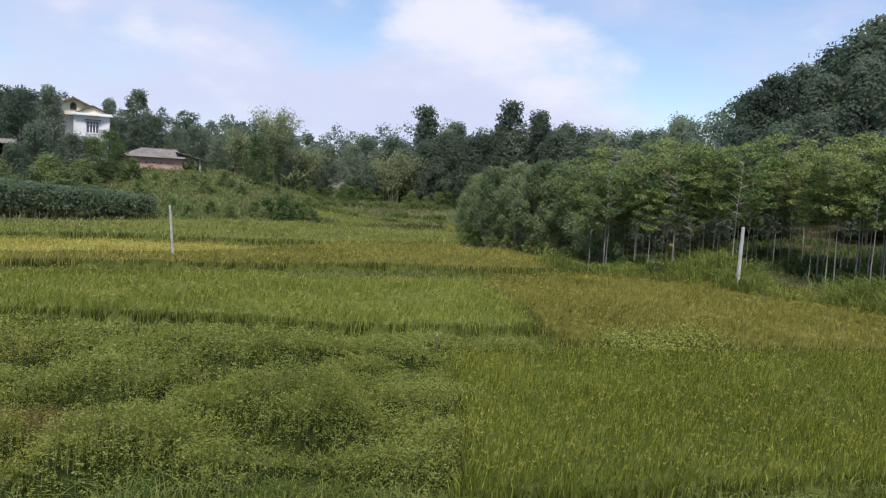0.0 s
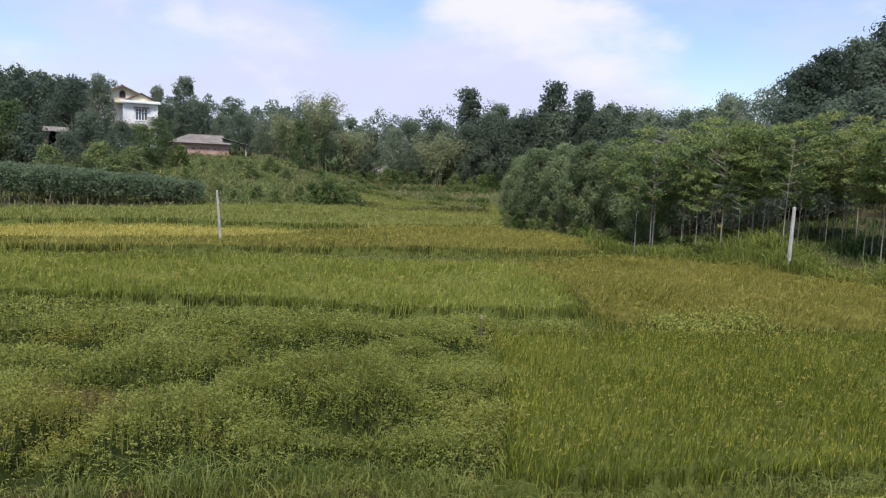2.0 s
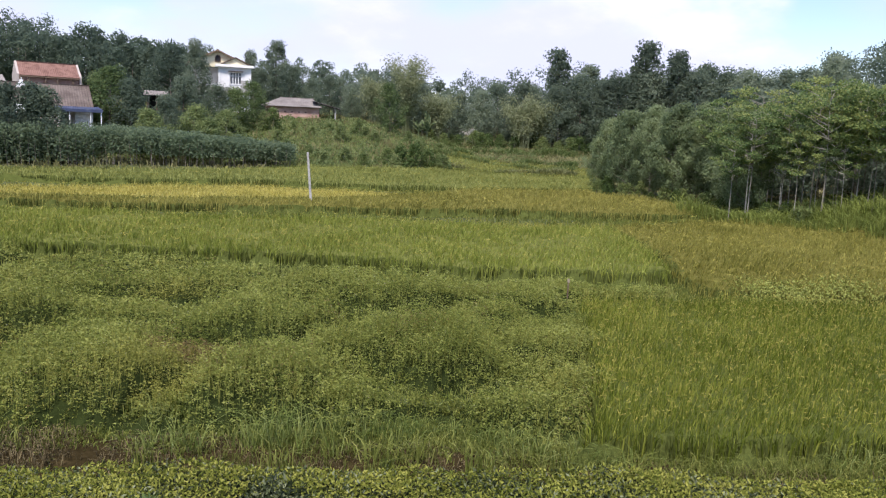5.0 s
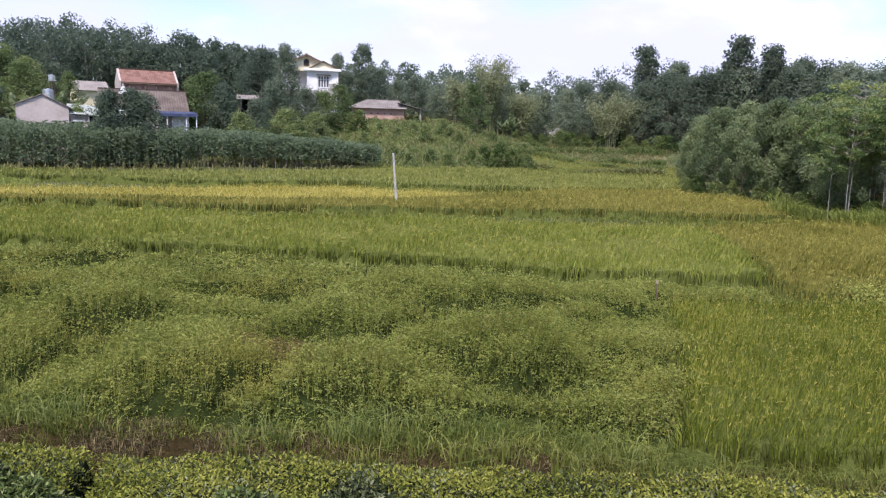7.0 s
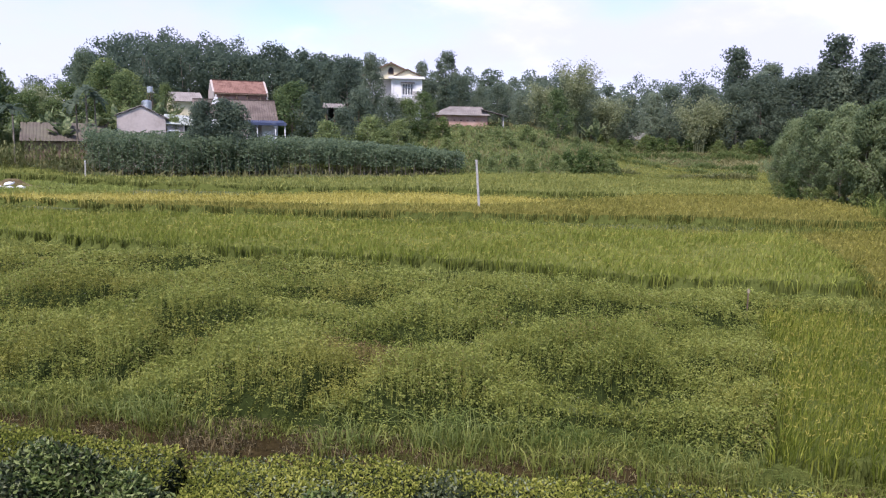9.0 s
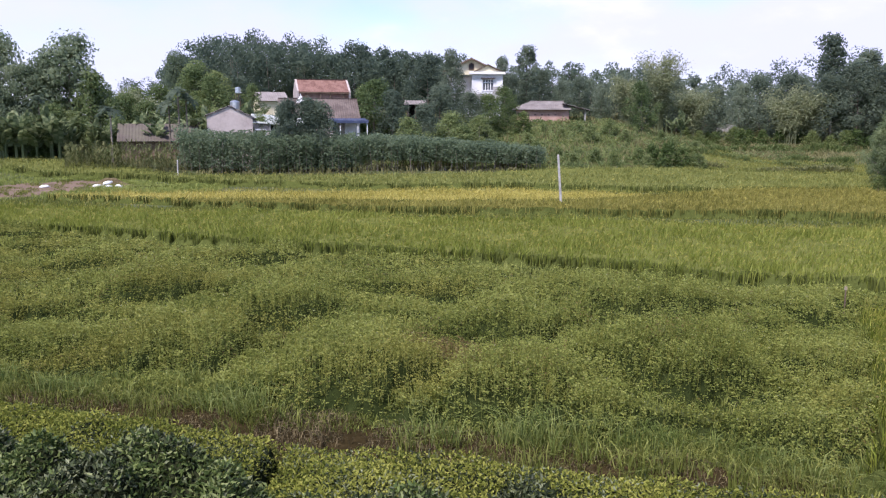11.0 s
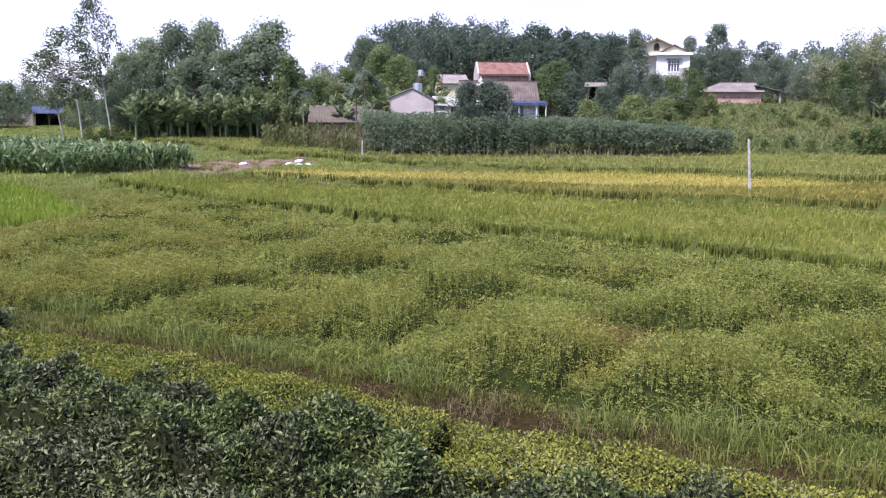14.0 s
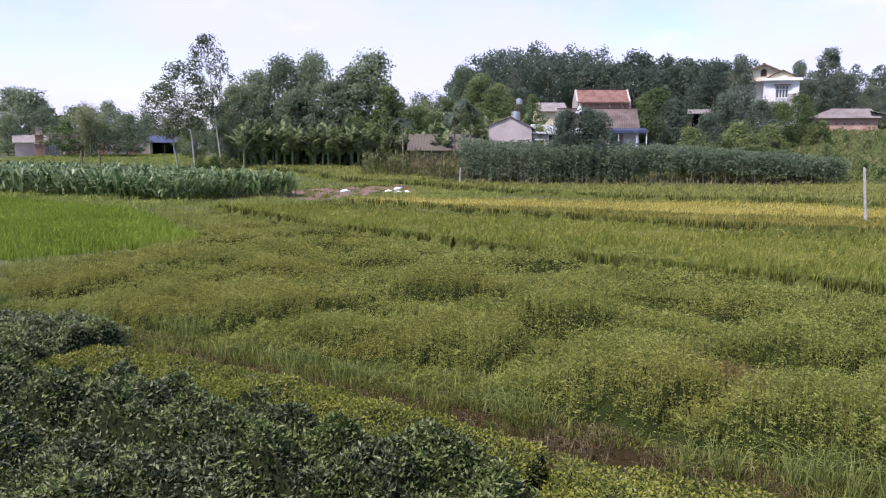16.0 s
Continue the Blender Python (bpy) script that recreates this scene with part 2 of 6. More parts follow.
M_EARTH_DARK = material("trampled_dark_earth", [(0.3, (0.016, 0.012, 0.005)), (0.55, (0.040, 0.030, 0.013)), (0.75, (0.088, 0.064, 0.030))], scale=2.2, rough=0.95, bump=0.8, bump_scale=9, spec=0.0)
M_LITTER = material("grove_leaf_litter", [(0.3, (0.032, 0.032, 0.017)), (0.55, (0.062, 0.056, 0.030)), (0.75, (0.105, 0.090, 0.052))], scale=0.8, rough=0.95, bump=0.8, bump_scale=9, spec=0.0)
M_LEAF_EUC = leafmat("eucalyptus_leaf", (0.075, 0.100, 0.055), (0.115, 0.145, 0.085), (0.17, 0.195, 0.125), scale=0.3)
M_LEAF_SHRUB = leafmat("shrub_leaf", (0.070, 0.112, 0.034), (0.128, 0.180, 0.056), (0.220, 0.258, 0.095), scale=0.2, obj=0.6, leaf=0.5)
M_LEAF_SLOPE = leafmat("creeper_leaf", (0.112, 0.155, 0.056), (0.195, 0.25, 0.092), (0.30, 0.345, 0.145), scale=0.25, leaf=0.5)
M_STALK = leafmat("dry_maize_leaf", (0.11, 0.125, 0.045), (0.18, 0.195, 0.08), (0.27, 0.275, 0.12), scale=0.4)
M_CONCRETE = material("weathered_concrete", [(0.3, (0.26, 0.25, 0.23)), (0.55, (0.40, 0.39, 0.37)), (0.75, (0.50, 0.49, 0.47))], scale=3, rough=0.9, bump=0.3, bump_scale=40)
M_WHITE = material("white_painted_render", [(0.3, (0.60, 0.60, 0.60)), (0.5, (0.74, 0.74, 0.74)), (0.75, (0.80, 0.80, 0.80))], scale=0.8, rough=0.75)
M_CREAM = material("cream_painted_render", [(0.3, (0.68, 0.61, 0.41)), (0.7, (0.79, 0.73, 0.53))], scale=0.8, rough=0.8)
M_GREYWALL = material("grey_cement_render", [(0.3, (0.36, 0.31, 0.28)), (0.5, (0.48, 0.42, 0.385)), (0.75, (0.56, 0.50, 0.46))], scale=0.7, rough=0.9, bump=0.3)
M_BRICK = material("pink_brick", [(0.3, (0.30, 0.17, 0.13)), (0.5, (0.42, 0.27, 0.22)), (0.75, (0.50, 0.36, 0.30))], scale=1.5, rough=0.9, obj=0.5)
M_MORTAR = material("mortar_render", [(0.3, (0.36, 0.31, 0.28)), (0.7, (0.46, 0.41, 0.37))], scale=2, rough=0.95)
M_REDTILE = material("red_clay_tile", [(0.34, (0.060, 0.038, 0.032)), (0.5, (0.130, 0.066, 0.050)), (0.68, (0.225, 0.128, 0.10))], scale=1.6, rough=0.85, obj=0.4)
M_GREYTILE = material("weathered_fibre_cement", [(0.3, (0.13, 0.115, 0.105)), (0.5, (0.20, 0.18, 0.165)), (0.75, (0.28, 0.255, 0.235))], scale=0.9, rough=0.9, obj=0.3)
M_BROWNTILE = material("weathered_brown_tile", [(0.3, (0.055, 0.042, 0.036)), (0.55, (0.092, 0.072, 0.063)), (0.75, (0.15, 0.122, 0.106))], scale=0.9, rough=0.9, obj=0.3)
M_MOSSTILE = material("mossy_brown_tile", [(0.3, (0.06, 0.05, 0.043)), (0.5, (0.10, 0.083, 0.07)), (0.75, (0.125, 0.118, 0.085))], scale=0.8, rough=0.95, obj=0.3)
M_LEANTO = material("lichened_sheet", [(0.3, (0.20, 0.23, 0.21)), (0.5, (0.32, 0.35, 0.33)), (0.75, (0.46, 0.49, 0.48))], scale=1.3, rough=0.85)
M_BLUE = material("blue_sheet_metal", [(0.3, (0.030, 0.040, 0.085)), (0.55, (0.055, 0.072, 0.13)), (0.8, (0.18, 0.20, 0.24))], scale=1.4, rough=0.5)
# Near-black for unlit rooms and openings: their shade is in the colour.
M_INTERIOR_SHADE = material("interior_painted_shade", [(0.3, (0.018, 0.018, 0.02)), (0.7, (0.035, 0.035, 0.04))], scale=1, rough=0.9)
M_WOOD = material("weathered_wood", [(0.3, (0.11, 0.075, 0.05)), (0.7, (0.22, 0.16, 0.11))], scale=3, rough=0.85)
M_STEEL = material("stainless_steel", [(0.3, (0.60, 0.62, 0.64)), (0.7, (0.72, 0.74, 0.76))], scale=2, rough=0.3, metal=0.9)
M_SACK = material("white_woven_sack", [(0.3, (0.66, 0.66, 0.66)), (0.7, (0.80, 0.80, 0.80))], scale=6, rough=0.8)
M_SACK_OLD = material("faded_rag", [(0.3, (0.24, 0.20, 0.13)), (0.7, (0.40, 0.35, 0.24))], scale=20, rough=0.9)
M_GLASS = material("window_glass", [(0.3, (0.05, 0.06, 0.075)), (0.7, (0.09, 0.10, 0.12))], scale=1, rough=0.08, spec=0.6)

# ---- builders ----


class Geo:
    """Collects vertices and faces with numpy and makes one mesh."""

    def __init__(self):
        self.v, self.f, self.n = [], [], 0

    def add(self, verts, faces, mat=0):
        verts, faces = np.asarray(verts, np.float32).reshape(-1, 3), np.asarray(faces, np.int64)
        self.v.append(verts)
        self.f.append((faces + self.n, mat))
        self.n += len(verts)

    def mesh(self, name, mats, smooth=False):
        me = bpy.data.meshes.new(name)
        v = np.concatenate(self.v)
        me.vertices.add(len(v))
        me.vertices.foreach_set("co", v.ravel())
        counts = np.concatenate([np.full(len(f), f.shape[1]) for f, _ in self.f])
        idx = np.concatenate([f.ravel() for f, _ in self.f])
        mi = np.concatenate([np.full(len(f), m) for f, m in self.f])
        me.loops.add(len(idx))
        me.loops.foreach_set("vertex_index", idx.astype(np.int32))
        me.polygons.add(len(counts))
        me.polygons.foreach_set("loop_start", np.concatenate([[0], np.cumsum(counts)[:-1]]).astype(np.int32))
        me.polygons.foreach_set("material_index", mi.astype(np.int32))
        me.polygons.foreach_set("use_smooth", np.full(len(counts), smooth))
        for m in mats:
            me.materials.append(m)
        me.update(calc_edges=True)
        return me


def thing(name, label, category, group="", at=(0, 0, 0), turn=0.0, size=1.0):
    """An Empty at a thing's base."""
    ob = new(name)
    ob.empty_display_size = 0.3
    ob.matrix_basis = pose(*at, 0, 0, turn) @ Matrix.Diagonal((size, size, size, 1))
    return tagged(ob, label, category, group)


def part(name, source, mat, parent, label="", smooth=False):
    """Links a Geo, a bmesh or a mesh as one object under parent."""
    mats = mat if isinstance(mat, (list, tuple)) else [mat]
    if isinstance(source, Geo):
        me = source.mesh(name, mats, smooth)
    elif isinstance(source, bmesh.types.BMesh):
        me = bpy.data.meshes.new(name)
        bmesh.ops.recalc_face_normals(source, faces=source.faces[:])
        source.to_mesh(me)
        source.free()
        for m in mats:
            me.materials.append(m)
        me.polygons.foreach_set("use_smooth", np.full(len(me.polygons), smooth))
    else:
        me = source
    ob = new(name, me)
    ob.parent = parent
    return tagged(ob, label)


def stuff(name, geo, mats, label, category):
    ob = new(name, geo.mesh(name, mats))
    return tagged(ob, label, category, kind="stuff")


def block(x0, y0, z0, x1, y1, z1, bevel=0.0):
    bm = bmesh.new()
    bmesh.ops.create_cube(bm, size=1)
    bmesh.ops.scale(bm, vec=(x1 - x0, y1 - y0, z1 - z0), verts=bm.verts)
    bmesh.ops.translate(bm, vec=((x0 + x1) / 2, (y0 + y1) / 2, (z0 + z1) / 2), verts=bm.verts)
    if bevel:
        bmesh.ops.bevel(bm, geom=bm.edges[:], offset=bevel, segments=1, affect="EDGES")
    return bm


def prism(points, axis, a, b):
    """A solid between a and b along axis ('x', 'y' or 'z') with the given outline in the two other axes."""
    bm = bmesh.new()
    rings = []
    for s in (a, b):
        ring = []
        for p, q in points:
            co = {"x": (s, p, q), "y": (p, s, q), "z": (p, q, s)}[axis]
            ring.append(bm.verts.new(co))
        rings.append(ring)
    bm.faces.new(rings[0])
    bm.faces.new(rings[1][::-1])
    k = len(points)
    for i in range(k):
        bm.faces.new((rings[0][i], rings[1][i], rings[1][(i + 1) % k], rings[0][(i + 1) % k]))
    return bm


def tube(geo, pts, radii, sides=6, mat=0):
    """A tapered round limb along pts."""
    pts = np.asarray(pts, float)
    k = len(pts)
    tang = np.gradient(pts, axis=0)
    tang /= np.linalg.norm(tang, axis=1)[:, None] + 1e-9
    ref = np.where(np.abs(tang[:, 2:3]) > 0.9, np.array([[1.0, 0, 0]]), np.array([[0, 0, 1.0]]))
    u = np.cross(tang, ref)
    u /= np.linalg.norm(u, axis=1)[:, None] + 1e-9
    w = np.cross(tang, u)
    ang = np.linspace(0, 2 * np.pi, sides, endpoint=False)
    ring = (np.cos(ang)[None, :, None] * u[:, None] + np.sin(ang)[None, :, None] * w[:, None]) * np.asarray(radii, float)[:, None, None]
    v = (pts[:, None] + ring).reshape(-1, 3)
    i, j = np.meshgrid(np.arange(k - 1), np.arange(sides), indexing="ij")
    j2 = (j + 1) % sides
    f = np.stack([i * sides + j, i * sides + j2, (i + 1) * sides + j2, (i + 1) * sides + j], -1).reshape(-1, 4)
    geo.add(v, f, mat)


def unit(v):
    return v / (np.linalg.norm(v, axis=-1, keepdims=True) + 1e-9)


def leaves(geo, centre, direction, length, width, rng, mat=0, fold=0.0, far=False, facing=None):
    """Pointed leaves: each a folded diamond with its base at centre, running along direction; far ones are three-cornered."""
    n = len(centre)
    d = unit(direction)
    side = unit(np.cross(d, rng.normal(size=(n, 3)) if facing is None else facing))
    nor = np.cross(side, d)
    L, Wd = np.broadcast_to(length, n)[:, None], np.broadcast_to(width, n)[:, None]
    if far:
        v = np.stack([centre - side * Wd * 0.5, centre + side * Wd * 0.5, centre + d * L], 1).reshape(-1, 3)
        geo.add(v, (np.arange(n) * 3)[:, None] + np.array([[0, 1, 2]]), mat)
        return
    a = centre
    b = centre + d * L * 0.45 + side * Wd * 0.5 + nor * Wd * fold
    c = centre + d * L
    e = centre + d * L * 0.45 - side * Wd * 0.5 + nor * Wd * fold
    v = np.stack([a, b, c, e], 1).reshape(-1, 3)
    f = (np.arange(n) * 4)[:, None] + np.array([[0, 1, 2, 3]])
    geo.add(v, f, mat)


def blades(geo, base, lean, height, width, rng, mat=0, bend=0.5):
    """Grass blades: two segments, bending over towards lean (x, y)."""
    n = len(base)
    h, wd = np.broadcast_to(height, n)[:, None], np.broadcast_to(width, n)[:, None]
    az = rng.uniform(0, 2 * np.pi, n)
    side = np.stack([np.cos(az), np.sin(az), np.zeros(n)], 1)
    off = np.concatenate([lean, np.zeros((n, 1))], 1)
    up = np.array([[0, 0, 1.0]])
    mid = base + up * h * 0.62 + off * h * 0.3
    tip = base + up * h * (1.0 - 0.25 * bend) + off * h * (0.6 + bend * 0.5)
    v = np.stack([base - side * wd * 0.5, base + side * wd * 0.5, mid + side * wd * 0.45, mid - side * wd * 0.45, tip], 1).reshape(-1, 3)
    k = (np.arange(n) * 5)[:, None]
    geo.add(v, k + np.array([[0, 1, 2, 3]]), mat)
    geo.add(np.zeros((0, 3)), np.zeros((0, 3), int), mat)
    geo.f.append(((k + np.array([[3, 2, 4]])) + (geo.n - 5 * n), mat))


def inside(pts, poly):
    """Which of the points (n, 2) lie in the polygon."""
    poly = np.asarray(poly, float)
    x, y = pts[:, 0], pts[:, 1]
    res = np.zeros(len(pts), bool)
    j = len(poly) - 1
    for i in range(len(poly)):
        (xi, yi), (xj, yj) = poly[i], poly[j]
        cross = ((yi > y) != (yj > y)) & (x < (xj - xi) * (y - yi) / (yj - yi + 1e-12) + xi)
        res ^= cross
        j = i
    return res


def scatter(poly, spacing, rng, jitter=0.45):
    """Roughly even points in a polygon."""
    p = np.asarray(poly, float)
    x0, y0 = p.min(0)
    x1, y1 = p.max(0)
    gx, gy = np.meshgrid(np.arange(x0, x1, spacing), np.arange(y0, y1, spacing))
    q = np.stack([gx.ravel(), gy.ravel()], 1)
    q += rng.uniform(-jitter, jitter, q.shape) * spacing
    return q[inside(q, poly)]


def wave(x, y, size, seed=0):
    """Smooth cheap noise about 0, in -1..1, with features about size wide."""
    r = np.random.default_rng(1000 + seed)
    s = np.zeros(np.shape(x))
    for k in range(7):
        a, ph, fr = r.uniform(0, 2 * np.pi), r.uniform(0, 2 * np.pi), r.uniform(0.6, 1.6)
        s = s + np.sin((x * np.cos(a) + y * np.sin(a)) * 2 * np.pi * fr / (2.2 * size) + ph)
    return s / 3.2


def smooth(a, b, x):
    t = np.clip((x - a) / (b - a), 0, 1)
    return t * t * (3 - 2 * t)


# ---- the land ----
def land(x, y):
    """Height of the ground: level paddies, a wooded rise behind the village, a hill by the grove, the bank at the camera."""
    x, y = np.asarray(x, float), np.asarray(y, float)
    d, az = np.hypot(x, y), np.degrees(np.arctan2(-x, y))
    village = smooth(27, 19, az) * smooth(-20, -4, az)
    back = smooth(30, 22, az) * smooth(-75, -50, az)
    z = village * (0.4 * smooth(76, 80, d) + 4.6 * smooth(84, 108, d) + 0.8 * smooth(108, 118, d))
    z = np.maximum(z, back * (2.2 * smooth(100, 128, d)))
    z = z + back * (2.6 * smooth(124, 165, d) + 8 * smooth(190, 400, d))
    z = z + 1.6 * smooth(22, 16, az) * smooth(0, 8, az) * smooth(118, 150, d)
    z = z + 1.0 * smooth(72, 86, d) * smooth(44, 38, az) * smooth(19, 24, az) * smooth(140, 110, d)
    z = z + smooth(-34, -46, az) * smooth(-110, -80, az) * (1.2 * smooth(46, 54, d) + 7 * smooth(54, 105, d))
    z = z + smooth(6.0, 1.5, y) * 3.7 * smooth(60, 40, np.abs(x))
    z = z + 0.05 * wave(x, y, 6, 3) * smooth(4, 9, y)
    front = (np.abs(az) < 110) & (d > 400)
    return z + np.where(front, 6.0 * smooth(400, 900, d), 0.0)


def ground_sheet():
    radii = np.concatenate([[0.01], np.arange(2, 130, 2), np.geomspace(132, 4000, 36)])
    angles = np.linspace(0, 2 * np.pi, 240, endpoint=False)
    rr, aa = np.meshgrid(radii, angles, indexing="ij")
    x, y = -rr * np.sin(aa), rr * np.cos(aa)
    v = np.stack([x, y, land(x, y)], -1).reshape(-1, 3)
    k, s = len(radii), len(angles)
    i, j = np.meshgrid(np.arange(k - 1), np.arange(s), indexing="ij")
    j2 = (j + 1) % s
    f = np.stack([i * s + j, i * s + j2, (i + 1) * s + j2, (i + 1) * s + j], -1).reshape(-1, 4)
    g = Geo()
    g.add(v, f[:, ::-1])
    ob = new("ground", g.mesh("ground", [M_GROUND], smooth=True))
    return tagged(ob, "grassy valley soil under the rice paddies", "ground", kind="structure")


ground_sheet()

# ---- paddies ----
NEAR_RICE = [(9.2, 21.2), (7.2, 15.8), (5.9, 12.6), (5.2, 11.4), (8.1, 10.9), (16, 10.2), (21, 10.8), (26.5, 17.5), (25.5, 18.8), (15.0, 20.8)]
GREEN_RICE = [(-35, 43.2), (-26.8, 38.8), (-21.6, 36.2), (-13, 33.7), (-8.5, 31.8), (-2, 30.2), (2.8, 28.8), (7.3, 27.0), (14.4, 25.6), (15.95, 30.1), (18.0, 38.6), (5.5, 39.6), (-8, 41.3), (-24.7, 43.2)]
BROWN_RICE = [(14.6, 25.2), (14.2, 22.9), (19.5, 21.4), (25, 20.4), (28.5, 19.8), (37, 28.5), (36.5, 30.5), (33, 35.8), (28.5, 42.4), (18.25, 39.0), (16.15, 30)]
GOLD_RICE = [(-30, 51.6), (-20, 49.8), (-6, 50.2), (4.2, 51), (10.5, 56.0), (0, 58.4), (-11, 55.3), (-21, 53.0)]
OCHRE_RICE = [(-20, 48.2), (-9.6, 46.6), (6.5, 46.2), (21.3, 45.2), (30.5, 45.6), (29, 55), (26.5, 62.3), (17.5, 61.2), (11.2, 56.1), (4.6, 50.4), (-6, 49.6), (-19, 49.2)]
BACK_RICE = [(-73, 78), (-46, 77.6), (-29, 70), (-14, 73), (5, 79.5), (18, 84.5), (35, 79), (30, 66), (18, 63.2), (11, 62.5), (0, 64.5), (-11, 63), (-22, 65), (-31, 68.5), (-39, 67.5), (-56, 72)]
FAR_RICE = [(18.5, 86.5), (36, 80.5), (43, 96), (27, 104)]
SEEDLINGS = [(-60, 44), (-45.5, 42.0), (-37.8, 39.6), (-26.2, 31.0), (-26.6, 27.6), (-28.6, 23.0), (-60, 24)]


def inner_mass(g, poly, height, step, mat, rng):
    """The dense inner stems as one rough sheet, shade put into its colour; a darker rim falls to the ground."""
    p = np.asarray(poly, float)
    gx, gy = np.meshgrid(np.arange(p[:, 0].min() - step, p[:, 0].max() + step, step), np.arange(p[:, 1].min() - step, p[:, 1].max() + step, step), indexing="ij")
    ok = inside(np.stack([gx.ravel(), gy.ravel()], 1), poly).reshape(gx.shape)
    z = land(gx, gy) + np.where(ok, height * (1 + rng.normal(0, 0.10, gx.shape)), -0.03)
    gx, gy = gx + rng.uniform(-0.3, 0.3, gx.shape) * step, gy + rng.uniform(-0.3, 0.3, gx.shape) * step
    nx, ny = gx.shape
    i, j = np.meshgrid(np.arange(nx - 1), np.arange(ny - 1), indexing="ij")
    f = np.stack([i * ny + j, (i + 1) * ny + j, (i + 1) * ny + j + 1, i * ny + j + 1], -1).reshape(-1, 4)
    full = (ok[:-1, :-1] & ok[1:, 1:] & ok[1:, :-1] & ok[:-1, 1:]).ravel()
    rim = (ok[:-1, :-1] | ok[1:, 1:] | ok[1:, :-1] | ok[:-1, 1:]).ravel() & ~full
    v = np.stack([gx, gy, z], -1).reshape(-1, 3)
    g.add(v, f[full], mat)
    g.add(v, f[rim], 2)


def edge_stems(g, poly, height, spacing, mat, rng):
    """Close-set stems and dead leaves along the outline of a stand, coloured dark to give its front shade."""
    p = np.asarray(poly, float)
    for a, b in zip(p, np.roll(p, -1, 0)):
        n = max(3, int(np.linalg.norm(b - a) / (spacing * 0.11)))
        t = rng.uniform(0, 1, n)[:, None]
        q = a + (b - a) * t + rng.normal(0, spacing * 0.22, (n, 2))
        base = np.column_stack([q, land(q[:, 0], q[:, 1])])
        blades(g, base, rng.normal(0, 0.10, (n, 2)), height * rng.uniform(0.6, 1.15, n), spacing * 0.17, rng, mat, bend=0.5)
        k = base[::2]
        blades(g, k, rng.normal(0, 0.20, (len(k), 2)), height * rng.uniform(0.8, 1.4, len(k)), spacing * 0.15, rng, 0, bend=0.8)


def rice(name, poly, spacing, per, height, width, mat, label, grain=3, heads=0.1, gsize=0.14, seed=1):
    """A stand of rice: clumps of bending blades with drooping heads of grain."""
    rng = np.random.default_rng(seed)
    c = scatter(poly, spacing, rng)
    z = land(c[:, 0], c[:, 1])
    hh = height * (1 + 0.10 * wave(c[:, 0], c[:, 1], 2.5, seed) + rng.normal(0, 0.05, len(c)))
    base = np.repeat(np.column_stack([c, z]), per, 0)
    base[:, :2] += rng.normal(0, spacing * 0.28, (len(base), 2))
    lean = rng.normal(0, 0.11 if spacing < 0.2 else 0.15, (len(base), 2)) + np.array([0.05, -0.04])
    h = np.repeat(hh, per) * rng.uniform(0.72, 1.08, len(base))
    g = Geo()
    near = spacing < 0.2
    blades(g, base, lean, h, width * rng.uniform(0.7, 1.3, len(base)), rng, 0, bend=0.6 if near else 0.55)
    if grain:
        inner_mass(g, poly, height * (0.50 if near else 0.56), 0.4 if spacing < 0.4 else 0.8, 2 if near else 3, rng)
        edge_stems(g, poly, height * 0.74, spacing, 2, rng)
        gb = np.repeat(np.column_stack([c, z + hh * 0.92]), grain, 0)
        gb[:, :2] += rng.normal(0, spacing * 0.35, (len(gb), 2))
        gb[:, 2] += rng.normal(0, 0.05, len(gb))
        gb = gb[rng.uniform(size=len(gb)) < heads * 6]
        d = np.column_stack([rng.normal(0, 0.45, (len(gb), 2)), rng.uniform(-1.0, 0.15, len(gb))])
        leaves(g, gb, d, gsize * rng.uniform(0.7, 1.3, len(gb)), gsize * 0.17, rng, 1, far=not near)
    return stuff(name, g, [mat, M_GRAIN, M_RICE_STEM_SHADE, {M_RICE_GOLD: M_GOLD_INNER, M_RICE_BROWN: M_BROWN_INNER, M_RICE_OCHRE: M_BROWN_INNER}.get(mat, M_RICE_INNER)], label, "rice field")


rice("rice_field", NEAR_RICE, 0.175, 11, 0.88, 0.014, M_RICE_NEAR, "ripening green rice with pale drooping heads of grain", 4, 0.12, 0.085, 11)
rice("rice_field", GREEN_RICE, 0.25, 8, 0.86, 0.030, M_RICE_GREEN, "dense bright green rice standing in a long paddy", 3, 0.055, 0.15, 12)
rice("rice_field", BROWN_RICE, 0.28, 8, 0.84, 0.030, M_RICE_BROWN, "olive-brown ripening rice beside the grove", 3, 0.075, 0.15, 13)
rice("rice_field", GOLD_RICE, 0.30, 8, 0.80, 0.042, M_RICE_GOLD, "golden-yellow ripe rice in a narrow paddy", 3, 0.12, 0.18, 14)
rice("rice_field", OCHRE_RICE, 0.34, 8, 0.82, 0.044, M_RICE_OCHRE, "ochre-green rice paddy around the leaning post", 3, 0.08, 0.18, 15)
rice("rice_field", BACK_RICE, 0.50, 8, 0.82, 0.068, M_RICE_BACK, "green rice band along the village gardens", 2, 0.06, 0.2, 16)
rice("rice_field", FAR_RICE, 0.45, 7, 0.8, 0.055, M_RICE_BACK, "far pale green paddy at the head of the valley", 2, 0.1, 0.2, 17)
rice("rice_field", SEEDLINGS, 0.30, 9, 0.5, 0.04, M_RICE_YOUNG, "short vivid green young rice in a seedling plot", 0, 0, 0.1, 18)


